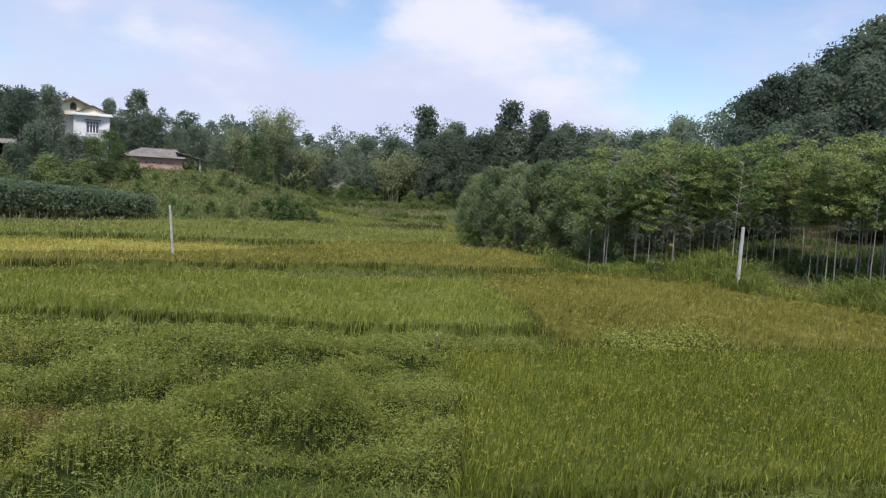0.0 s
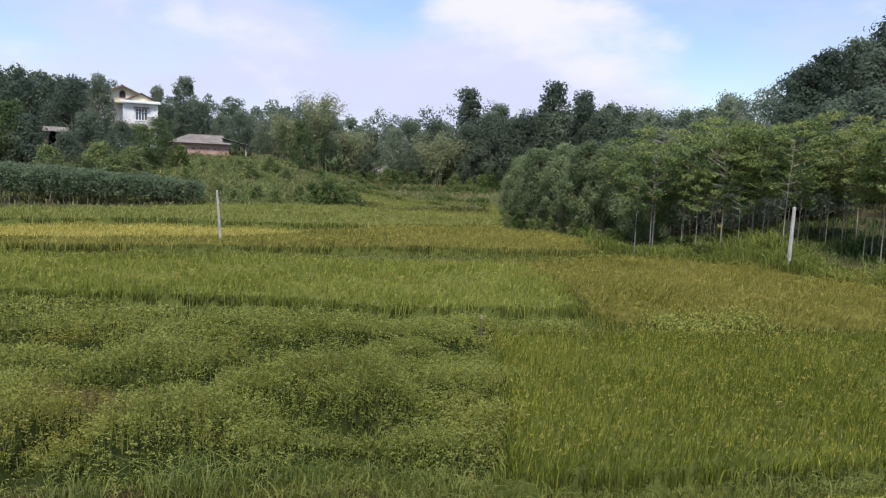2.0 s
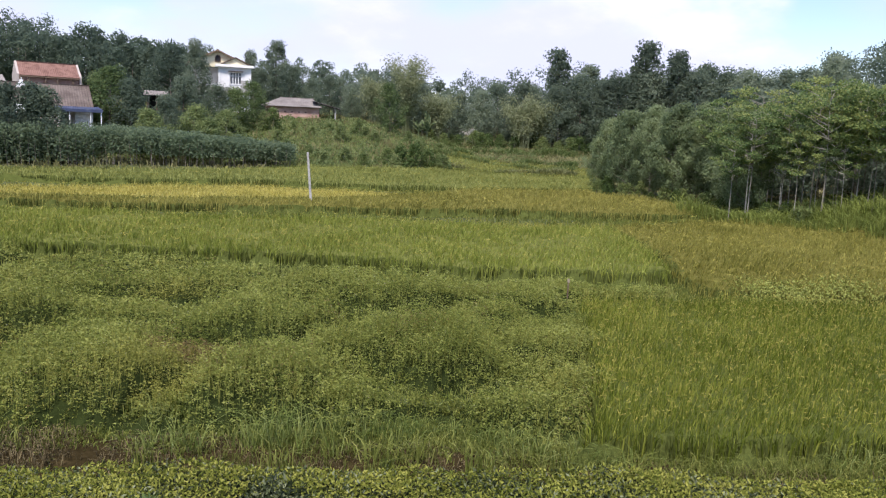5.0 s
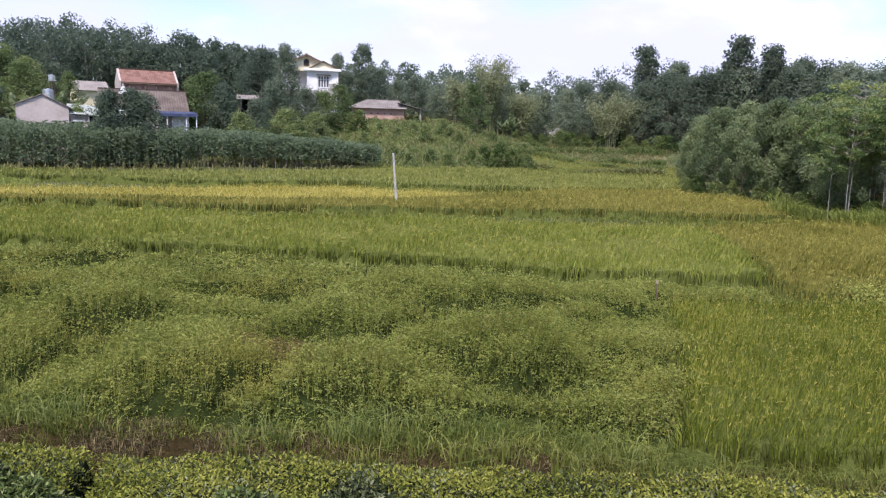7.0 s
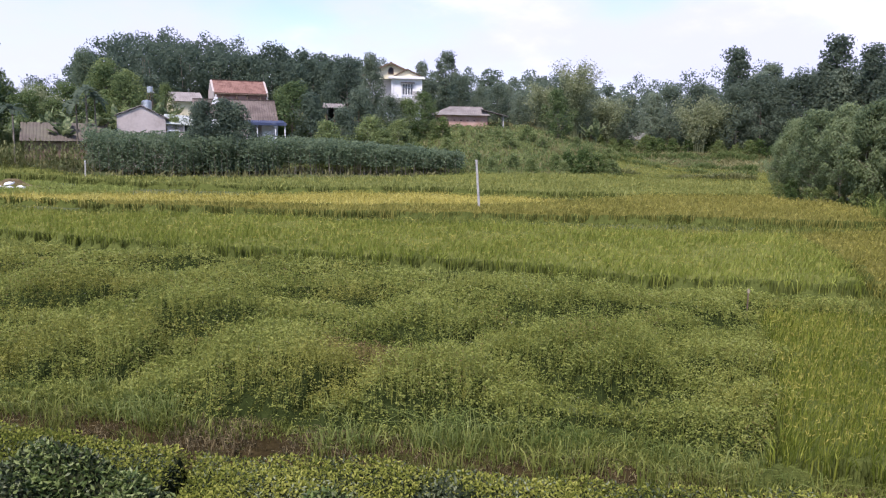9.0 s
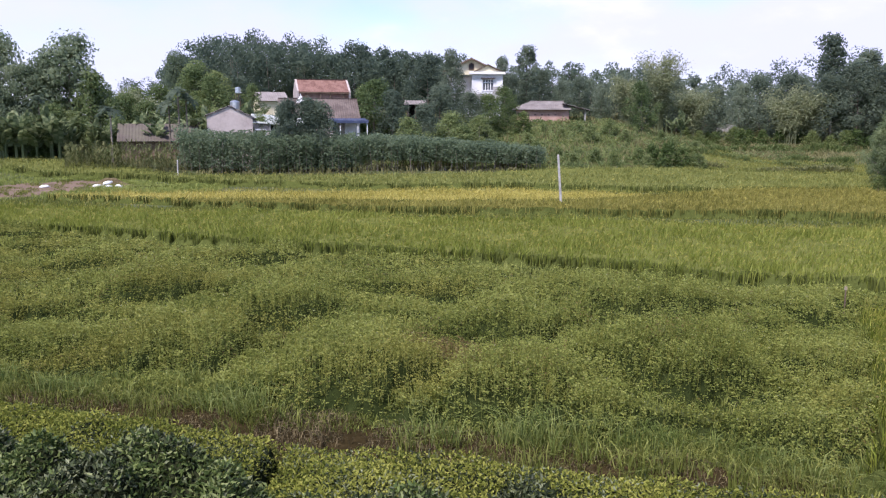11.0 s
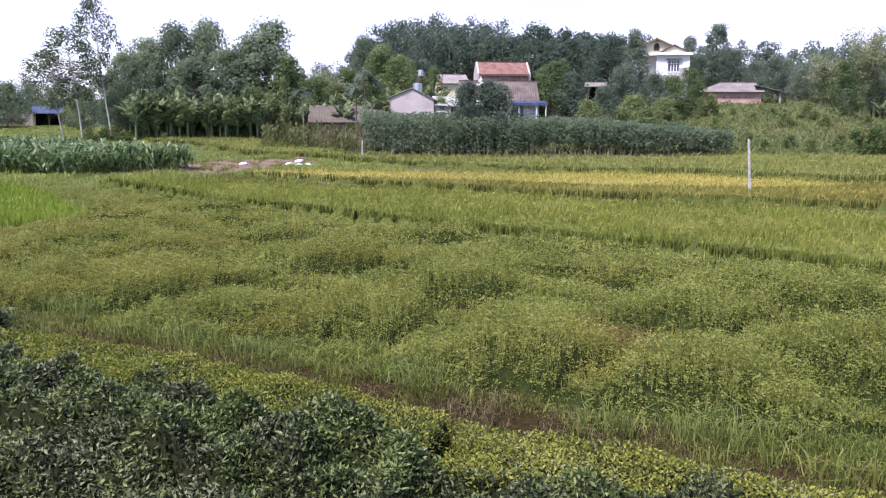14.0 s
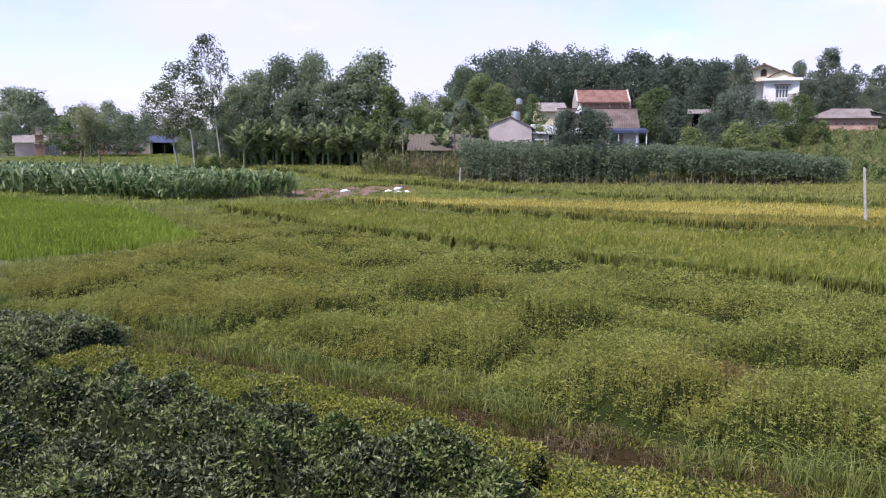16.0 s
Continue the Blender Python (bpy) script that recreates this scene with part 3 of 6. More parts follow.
def grass(name, poly, spacing, per, height, width, mat, label, seed=1, cat="grass", bend=0.5, hollow=False, tufts=None, lift=0.0, avoid=None):
    rng = np.random.default_rng(seed)
    c = scatter(poly, spacing, rng)
    if hollow:
        c = c[rng.uniform(size=len(c)) < (1.15 - 1.1 * mound(c[:, 0], c[:, 1])) * smooth(0.2, 1.4, to_paddy(c[:, 0], c[:, 1]))]
    if avoid is not None:
        c = c[~inside(c, avoid)]
    if tufts is not None:
        c = c[wave(c[:, 0], c[:, 1], 1.1, seed + 9) + rng.normal(0, 0.25, len(c)) > tufts]
    base = np.repeat(np.column_stack([c, land(c[:, 0], c[:, 1]) + lift]), per, 0)
    base[:, :2] += rng.normal(0, spacing * 0.3, (len(base), 2))
    hh = height * (0.75 + 0.35 * wave(base[:, 0], base[:, 1], 3.0, seed + 5)) * rng.uniform(0.5, 1.2, len(base))
    g = Geo()
    blades(g, base, rng.normal(0, 0.5, (len(base), 2)), np.maximum(hh, 0.08), width * rng.uniform(0.7, 1.3, len(base)), rng, 0, bend)
    return stuff(name, g, [mat], label, cat)


TEA_EDGE = [(-14.5, 12.1), (-12.9, 12.0), (-9.6, 11.9), (-5.9, 11.35), (-3.3, 10.6), (0, 9.95), (2.8, 9.4), (6.7, 8.75), (12, 8.2)]


def tea_front(x):
    return np.interp(x, [p[0] for p in TEA_EDGE], [p[1] for p in TEA_EDGE])


# ---- the fallow plot of weeds ----
FALLOW_FRONT = [(-24, 16.1), (-15.8, 15.1), (-9.6, 14.4), (-6.7, 14.0), (-3.8, 13.2), (0, 12.5), (2.8, 11.8), (5.4, 10.9)]
FALLOW = FALLOW_FRONT + [(6.5, 12.6), (7.9, 15.8), (9.9, 21.5), (14.0, 23.0), (13.9, 25.8), (7.3, 27.0),
          (2.8, 28.8), (-2, 30.2), (-8.5, 31.8), (-13, 33.7), (-21.6, 36.2), (-27, 38.8), (-36, 43), (-38.5, 42.5), (-38.0, 39.4), (-25.9, 31.0), (-26.2, 27.3), (-28, 22)]


def to_paddy(x, y):
    """Metres from here to the green paddy's edge."""
    return np.interp(x, [-36, -26.8, -13, -2, 7.3, 14], [43.2, 38.8, 33.7, 30.2, 27.0, 25.7]) - y


# rounded stands of tall herbs: x, y of the foot, half width, height
STANDS = [
    (3.6, 20.7, 1.8, 1.00), (-5.7, 19.0, 1.5, 1.00), (-10.3, 21.3, 1.4, 0.95), (-7.0, 15.7, 1.6, 0.95), (-2.7, 13.7, 1.35, 1.15),
    (0.1, 13.5, 1.1, 1.10), (3.8, 15.1, 1.8, 1.05), (-3.5, 26.4, 2.4, 0.50), (-8.7, 28.6, 1.1, 0.70), (-13.8, 16.5, 1.3, 1.00),
    (-17.5, 22.3, 0.8, 0.80), (-21.6, 21.9, 0.8, 0.80), (-21.3, 32.6, 1.0, 0.80), (-11.9, 19.4, 0.6, 0.80), (-20.6, 17.9, 1.5, 0.85),
    (0.2, 18.6, 1.5, 0.85), (-14.5, 25.6, 1.3, 0.75), (8.0, 20.6, 0.7, 0.70), (-16.6, 28.6, 1.2, 0.70), (-1.6, 22.6, 1.5, 0.70),
]


def mound(x, y):
    """Height of the weeds: an uneven low cover, rounded stands of tall herbs on it, and an open hollow before each stand."""
    x, y = np.asarray(x, float), np.asarray(y, float)
    wob = 0.22 * wave(x, y, 0.9, 27)
    low = 0.56 + 0.20 * wave(x + 0.4 * y, y * 1.35, 2.2, 21) + 0.09 * wave(x, y * 1.3, 0.8, 22)
    tall = np.zeros(np.shape(x))
    for sx, sy, hw, hh in STANDS:
        deep = 0.75 * hw + 0.55
        r = np.sqrt(((x - sx) / (hw * 1.12)) ** 2 + ((y - sy - deep) / deep) ** 2) + wob
        tall = np.maximum(tall, hh * smooth(1.12, 0.72, r) * (1 + 0.12 * wave(x, y, 0.7, 23)))
        hollow = smooth(1.3, 0.55, np.sqrt(((x - sx) / (hw * 1.15)) ** 2 + ((y - sy + 0.35) / 0.75) ** 2) + wob)
        low = low * (1 - 0.66 * hollow)
    front = smooth(0.0, 1.3, y - np.interp(x, [p[0] for p in FALLOW_FRONT], [p[1] for p in FALLOW_FRONT]) - 0.1 - 0.9 * smooth(0.8, 3.2, x) - 0.4 * wave(x, y, 1.5, 24))
    far = smooth(0.8, np.interp(x, [-6, 2], [6.6, 4.6]), to_paddy(x, y) - 0.6 * wave(x, y, 1.8, 26))
    beside = np.interp(y, [11, 12.6, 15.8, 21.2, 23, 26], [5.3, 6.3, 7.7, 9.7, 13.5, 14]) - x
    corner = smooth(-0.1, 0.7, beside + 0.4 * wave(x, y, 0.8, 28)) * smooth(-28.5, -22.0, x + 0.2 * (y - 27) + 0.5 * np.maximum(0, y - 31))
    return np.maximum(np.maximum(low, 0.08) * (0.20 + 0.80 * front) * (0.42 + 0.58 * far), tall * (0.3 + 0.7 * front)) * (0.18 + 0.82 * corner)


def weeds():
    rng = np.random.default_rng(31)
    g = Geo()
    # near-black sheet under the leaves: shade among the stems, put into its colour
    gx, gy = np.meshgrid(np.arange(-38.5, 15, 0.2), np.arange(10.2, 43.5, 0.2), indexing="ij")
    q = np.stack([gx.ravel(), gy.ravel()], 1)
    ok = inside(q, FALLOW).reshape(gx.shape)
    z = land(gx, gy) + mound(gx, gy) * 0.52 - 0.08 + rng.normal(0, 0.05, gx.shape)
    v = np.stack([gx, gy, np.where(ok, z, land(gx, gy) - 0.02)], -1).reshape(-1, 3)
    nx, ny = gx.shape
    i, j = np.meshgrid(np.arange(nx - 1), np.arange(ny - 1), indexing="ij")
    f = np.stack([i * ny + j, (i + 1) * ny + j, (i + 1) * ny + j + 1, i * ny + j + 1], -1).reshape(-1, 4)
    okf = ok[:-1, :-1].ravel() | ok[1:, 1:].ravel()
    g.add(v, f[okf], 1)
    # upright herbs: leaves in whorls up each stem, thickest at the top, with pale flower heads
    for spacing, y0, y1, size, per in ((0.115, 0, 19, 0.045, 31), (0.15, 19, 26, 0.058, 22), (0.21, 26, 60, 0.080, 16)):
        c = scatter(FALLOW, spacing, rng)
        c = c[(c[:, 1] >= y0) & (c[:, 1] < y1)]
        m = mound(c[:, 0], c[:, 1])
        c = c[(rng.uniform(size=len(c)) < smooth(0.16, 0.50, m) + 0.12) & (to_paddy(c[:, 0], c[:, 1]) > 0.9)]
        m = mound(c[:, 0], c[:, 1]) * rng.uniform(0.86, 1.16, len(c))
        lean = rng.normal(0, 0.10, (len(c), 2))
        t = 1 - rng.uniform(0, 1, (len(c), per)) ** 1.6 * 0.86
        p = np.stack([c[:, 0, None] + lean[:, 0, None] * t, c[:, 1, None] + lean[:, 1, None] * t, land(c[:, 0], c[:, 1])[:, None] + m[:, None] * t], -1).reshape(-1, 3)
        p[:, :2] += rng.normal(0, spacing * 0.30, (len(p), 2))
        d = np.column_stack([rng.normal(0, 1, (len(p), 2)), rng.uniform(-0.35, 0.6, len(p))])
        tt = t.ravel()
        dry = 1.3 * np.exp(-((p[:, 0] + 1.3) / 1.3) ** 2 - ((p[:, 1] - 17.3) / 0.8) ** 2) + 0.8 * np.exp(-((p[:, 0] + 0.6) / 0.8) ** 2 - ((p[:, 1] - 16.3) / 0.7) ** 2)
        red = dry + 0.35 * wave(p[:, 0], p[:, 1], 1.6, 41) + rng.normal(0, 0.25, len(p)) > 0.75
        pale = (rng.uniform(size=len(p)) < 0.04) & (tt > 0.9)
        olive = ~red & ~pale & (wave(p[:, 0], p[:, 1], 2.6, 42) + 0.06 * (-6 - p[:, 0]) + rng.normal(0, 0.3, len(p)) > 0.6)
        for mask, mat, k in ((~red & ~pale & ~olive, 0, 1.0), (red & ~pale, 2, 1.0), (pale, 3, 0.36), (olive, 4, 0.9)):
            n = int(mask.sum())
            if n:
                leaves(g, p[mask], d[mask], size * k * rng.uniform(0.6, 1.4, n), size * k * 0.62, rng, mat, 0.15, far=True)
        # bare lower stems
        if y0 < 26:
            k = rng.uniform(size=len(c)) < (0.9 if y0 == 0 else 0.5)
            blades(g, np.column_stack([c[k], land(c[k, 0], c[k, 1])]), lean[k] * 0.5, m[k] * 0.85, size * 0.16, rng, 0, bend=0.2)
        # thin flowering stems and grass standing through the herbs
        s = c[rng.uniform(size=len(c)) < 0.42]
        sb = np.repeat(np.column_stack([s, land(s[:, 0], s[:, 1])]), 3, 0)
        sb[:, :2] += rng.normal(0, spacing * 0.5, (len(sb), 2))
        sh = mound(sb[:, 0], sb[:, 1])
        sb[:, 2] += sh * 0.62
        blades(g, sb, rng.normal(0, 0.30, (len(sb), 2)), (sh * 0.45 + 0.08) * rng.uniform(0.7, 1.25, len(sb)), size * 0.14, rng, 4, bend=0.6)
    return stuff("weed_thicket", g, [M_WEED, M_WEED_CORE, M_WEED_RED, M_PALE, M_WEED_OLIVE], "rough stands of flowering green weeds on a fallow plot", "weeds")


weeds()
FRONT_BAND = FALLOW_FRONT + [(16, 9.2), (27, 10), (27, 11.5), (16, 10.5), (8, 11.2), (5.8, 12.6), (2.8, 13.6), (0, 14.2), (-3.3, 15.0), (-5.9, 15.7), (-9.6, 16.2), (-13, 16.5), (-24, 17.2)]
grass("wild_grass", FALLOW, 0.23, 8, 0.40, 0.019, M_GRASS_WILD, "wild grass growing in the hollows of the fallow plot", 51, hollow=True)
grass("grass_strip", FRONT_BAND, 0.12, 8, 0.30, 0.011, M_GRASS, "tall fresh grass at the edge of the fallow plot", 52, bend=0.8, tufts=-0.5)
grass("grass_strip", [(5.0, 10.6), (16, 9.0), (27, 9.8), (27, 11.6), (16, 10.6), (8, 11.3), (5.6, 12.4)], 0.14, 9, 0.5, 0.014, M_GRASS, "tall fresh grass at the foot of the rice", 98, bend=0.8)
grass("grass_tufts", FRONT_BAND, 0.17, 9, 0.66, 0.016, M_GRASS_TUFT, "coarse pale grass tufts along the bare strip", 60, bend=1.1, tufts=0.25)
grass("bund_grass", [(8.9, 21.0), (15, 20.9), (24, 19.1), (36, 17.6), (37, 18.5), (25, 20.2), (19.5, 21.2), (14.0, 23.0), (14.9, 25.6), (16.2, 30), (18.2, 39), (17.8, 39), (15.7, 30), (14.2, 25.7), (13.4, 23)], 0.18, 6, 0.45, 0.018, M_GRASS, "low grass on the paddy bunds", 53)
grass("bund_grass", [(-36, 43.5), (-24.7, 43.4), (-8, 41.6), (5.5, 40), (18, 39.2), (28.5, 42.6), (30.5, 45.4), (21.3, 45), (6.5, 46), (-9.6, 46.4), (-20, 48), (-31, 51)], 0.40, 8, 0.36, 0.04, M_GRASS, "low grass on the paddy bunds", 54)
grass("bund_grass", [(-31, 52.5), (-21, 53.6), (-11, 55.8), (0, 59), (11, 57), (17.5, 61.8), (26.5, 63), (27, 64.5), (18, 62.8), (11, 62), (0, 64), (-11, 62.5), (-22, 64.5), (-31, 67)], 0.65, 7, 0.25, 0.05, M_GRASS, "low grass on the paddy bunds", 58)
grass("valley_grass", [(-75, 79), (-29, 71), (-14, 74), (5, 80.5), (18, 86), (26, 105), (43, 98), (34, 78), (28, 64), (31, 46), (60, 60), (90, 150), (30, 170), (5, 112), (-10, 100), (-30, 84), (-75, 95)], 1.35, 7, 0.7, 0.13, M_GRASS_PALE, "rough meadow grass at the head of the valley", 55)
grass("field_margin_grass", [(-75, 80), (-57, 73), (-60, 84), (-80, 112), (-122, 142), (-140, 130)], 1.0, 8, 0.45, 0.11, M_GRASS_FIELD, "flat grassy fields towards the far village", 59)
grass("field_margin_grass", [(-140, 130), (-75, 80), (-57, 72), (-42, 52), (-39, 43), (-60, 45), (-120, 80)], 0.95, 8, 0.5, 0.10, M_GRASS_FIELD, "flat grassy fields towards the far village", 56)

# ---- tea ----
def tea_hedge(name, x0, x1, back, front, top, mat, label, density, size, rough, seed, share=0.0):
    """A tea row: inner body coloured as shade, and leaves all over its top and sides. back, front: offsets from the
    row's outer line.
    """
    rng = np.random.default_rng(seed)
    hedge = thing(name, label, "tea bush", "tea rows")

    def height(x, y):
        u = (y - tea_front(x) - back) / (front - back)
        shoulder = smooth(0, 0.10, u) * smooth(1.0, 0.92, u)
        ends = smooth(x0, x0 + 0.22, x) * smooth(x1, x1 - 0.22, x)
        lump = rough * (wave(x, y * 1.3, 0.8, seed) * 0.6 + wave(x, y, 1.9, seed + 1) * 0.7 + wave(x, y, 0.4, seed + 2) * 0.35)
        return (top + lump) * (0.35 + 0.65 * np.minimum(shoulder, ends))
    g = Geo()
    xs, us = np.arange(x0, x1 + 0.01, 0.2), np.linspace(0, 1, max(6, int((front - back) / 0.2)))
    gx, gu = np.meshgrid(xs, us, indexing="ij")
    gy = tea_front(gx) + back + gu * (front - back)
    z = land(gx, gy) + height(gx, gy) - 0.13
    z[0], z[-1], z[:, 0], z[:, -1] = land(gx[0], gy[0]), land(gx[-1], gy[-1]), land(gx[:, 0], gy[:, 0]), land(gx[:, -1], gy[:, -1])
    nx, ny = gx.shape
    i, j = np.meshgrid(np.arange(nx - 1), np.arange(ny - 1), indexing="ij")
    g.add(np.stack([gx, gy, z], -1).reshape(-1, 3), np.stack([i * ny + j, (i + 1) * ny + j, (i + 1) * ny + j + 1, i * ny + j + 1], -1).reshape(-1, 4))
    part("woody_body", g, M_TEA_CORE, hedge, "near-black inner body of the tea bush, shade put into its colour")
    n = int((x1 - x0) * (front - back) * density)
    x, u = rng.uniform(x0, x1, n), rng.uniform(0, 1, n)
    y = tea_front(x) + back + u * (front - back)
    p = np.column_stack([x, y, land(x, y) + height(x, y) - rng.exponential(0.055, n)])
    m = int((x1 - x0) * density * 0.5)
    xs2 = rng.uniform(x0, x1, m)
    ys2 = tea_front(xs2) + front - rng.uniform(0, 0.1, m)
    ps = np.column_stack([xs2, ys2, land(xs2, ys2) + rng.uniform(0.1, top * 0.9, m)])
    p = np.concatenate([p, ps])
    d = np.column_stack([rng.normal(0, 0.8, (len(p), 2)), rng.uniform(0.0, 1.1, len(p))])
    g = Geo()
    second = rng.uniform(size=len(p)) < share * (1 + 1.1 * wave(p[:, 0], p[:, 1], 0.7, seed + 3))
    for mask, k in ((~second, 0), (second, 1)):
        if mask.any():
            leaves(g, p[mask], d[mask], size * rng.uniform(0.6, 1.35, int(mask.sum())), size * 0.5, rng, k, 0.2)
    part("foliage", g, mat, hedge)
    return hedge


tea_hedge("tea_hedge", -13.4, -3.0, -1.95, 0.10, 1.0, [M_TEA_NEW, M_TEA_OLD], "clipped tea hedge with yellow-green new leaves", 1900, 0.058, 0.07, 61, 0.14)
tea_hedge("tea_hedge", -3.1, 11.5, -1.85, 0.10, 0.99, [M_TEA_NEW, M_TEA_OLD], "clipped lime-green tea hedge beside the bare strip", 1900, 0.058, 0.07, 62, 0.18)
tea_hedge("tea_bush", -15.5, -7.3, -3.6, -1.7, 1.12, [M_TEA_OLD, M_TEA_MID], "tall unclipped dark green tea bush", 2000, 0.082, 0.46, 63, 0.44)
tea_hedge("tea_bush", -8.0, -2.8, -3.7, -1.55, 1.2, [M_TEA_OLD, M_TEA_MID], "unclipped dark green tea bush with glossy leaves", 2000, 0.082, 0.44, 64, 0.46)
tea_hedge("tea_bush", -3.5, 2.5, -3.6, -1.55, 1.12, [M_TEA_OLD, M_TEA_MID], "dark green tea bush behind the clipped hedge", 2000, 0.082, 0.42, 65, 0.42)
tea_hedge("tea_bush", 2.3, 8.0, -3.6, -1.8, 0.95, [M_TEA_OLD, M_TEA_MID], "dark green tea bush behind the clipped hedge", 1700, 0.082, 0.16, 66, 0.45)
tea_hedge("tea_bush", -16.0, -1.0, -5.4, -3.55, 1.05, [M_TEA_OLD, M_TEA_MID], "broad dark green tea bush on the foot of the bank", 1700, 0.082, 0.35, 67, 0.36)


tea_hedge("tea_bush", -18.5, -12.9, -1.7, 0.9, 1.25, [M_TEA_OLD, M_TEA_MID], "tall dark tea bush closing the end of the hedge", 2000, 0.082, 0.24, 68, 0.35)


def ground_patch(name, poly, mat, label, rise=0.02, step=0.25, kind="structure"):
    """A thin sheet of other soil laid on the ground."""
    p = np.asarray(poly, float)
    gx, gy = np.meshgrid(np.arange(p[:, 0].min() - step, p[:, 0].max() + 2 * step, step), np.arange(p[:, 1].min() - step, p[:, 1].max() + 2 * step, step), indexing="ij")
    ok = inside(np.stack([gx.ravel(), gy.ravel()], 1), poly).reshape(gx.shape)
    z = land(gx, gy) + np.where(ok, rise + 0.05 + 0.04 * wave(gx, gy, 0.7, 9), -0.08)
    nx, ny = gx.shape
    i, j = np.meshgrid(np.arange(nx - 1), np.arange(ny - 1), indexing="ij")
    f = np.stack([i * ny + j, (i + 1) * ny + j, (i + 1) * ny + j + 1, i * ny + j + 1], -1).reshape(-1, 4)
    okf = (ok[:-1, :-1] | ok[1:, 1:] | ok[1:, :-1] | ok[:-1, 1:]).ravel()
    g = Geo()
    g.add(np.stack([gx, gy, z], -1).reshape(-1, 3), f[okf])
    ob = new(name, g.mesh(name, [mat], smooth=True))
    return tagged(ob, label, "soil", kind=kind)


STRIP = [(-24, 12.6), (-14, 12.2), (-9.6, 12.1), (-5.9, 11.6), (-3.3, 10.9), (0, 10.2), (2.8, 9.6), (7, 9.0), (14, 8.4), (14, 9.3), (8, 10.6), (5.4, 11.6), (2.8, 12.5), (0, 13.1), (-3.3, 13.9), (-5.9, 14.6), (-9.6, 15.2), (-13, 15.6), (-24, 16.5)]
ground_patch("bare_strip", STRIP, M_EARTH_DARK, "strip of dark trampled earth with dry grass along the tea")
grass("dry_grass", STRIP, 0.12, 5, 0.22, 0.012, M_STRAW, "dry brown cut grass lying on the bare strip", 57, "dry grass", bend=1.7, lift=0.06, tufts=-0.55)
grass("strip_grass", STRIP, 0.16, 6, 0.34, 0.012, M_GRASS, "young grass coming up on the bare strip", 97, bend=0.9, lift=0.05, tufts=-0.3)
BARE_PATCH = [(-43, 57), (-38.5, 63.5), (-35, 66.5), (-31.5, 65.5), (-31.5, 60), (-33, 53.5), (-37, 52.5), (-41, 53)]
ground_patch("bare_patch", BARE_PATCH, M_EARTH, "bare trodden earth at the end of the golden paddy", step=0.5)
grass("patch_grass", BARE_PATCH, 0.30, 7, 0.30, 0.035, M_GRASS, "low weeds spreading over the trodden earth", 94, bend=1.0, lift=0.05, tufts=0.25)
grass("verge_grass", [(-60, 45), (-46, 42.3), (-38.5, 40.4), (-35.6, 43.4), (-30, 51.5), (-21, 53.5), (-22, 64.5), (-31, 67.5), (-39, 67), (-56, 71.5), (-62, 62), (-45, 57.8), (-43, 57), (-41, 53), (-37, 52.5), (-36, 52.3), (-41, 50.3), (-41, 46.4), (-60, 47.3)], 0.42, 8, 0.40, 0.042, M_GRASS_FIELD, "rough verge grass between maize and paddies", 95, avoid=BARE_PATCH)

# ---- trees ----
def clump_leaves(geo, centres, radii, per, size, rng, flat=0.8, droop=0.0, mat=0, shape=0.5):
    """Leaves over and inside uneven rounded clumps."""
    k = len(centres)
    c, r = np.repeat(centres, per, 0), np.repeat(radii, per)
    d = unit(rng.normal(size=(k * per, 3)))
    rad = r * rng.uniform(0.35, 1.0, k * per) ** 0.5 * (1 + 0.12 * rng.normal(size=k * per))
    p = c + d * rad[:, None] * np.array([1, 1, flat])
    # each leaf lies roughly along the clump's skin, so that clumps are light above and dim below
    out = np.cross(d, rng.normal(size=d.shape)) + 0.35 * d + rng.normal(0, 0.25, d.shape) + np.array([0, 0, -droop])
    face = d + rng.normal(0, 0.3, d.shape)
    if flat < 0.5:   # feathery leaves spread in level layers
        out = d * np.array([1, 1, 0.3]) + rng.normal(0, 0.4, d.shape)
        face = np.array([0, 0, 1.0]) + rng.normal(0, 0.35, d.shape)
    leaves(geo, p, out, 0.82 * size * rng.uniform(0.6, 1.4, len(p)), size * (shape + 0.2), rng, mat, far=True, facing=face)


def limb(geo, a, b, r0, r1, rng, sag=0.1, n=3):
    a, b = np.asarray(a, float), np.asarray(b, float)
    t = np.linspace(0, 1, n)[:, None]
    mid = rng.normal(0, sag, 3) * np.linalg.norm(b - a)
    pts = a + (b - a) * t + mid * (4 * t * (1 - t)) * 0.5
    tube(geo, pts, np.linspace(r0, r1, n), 3)


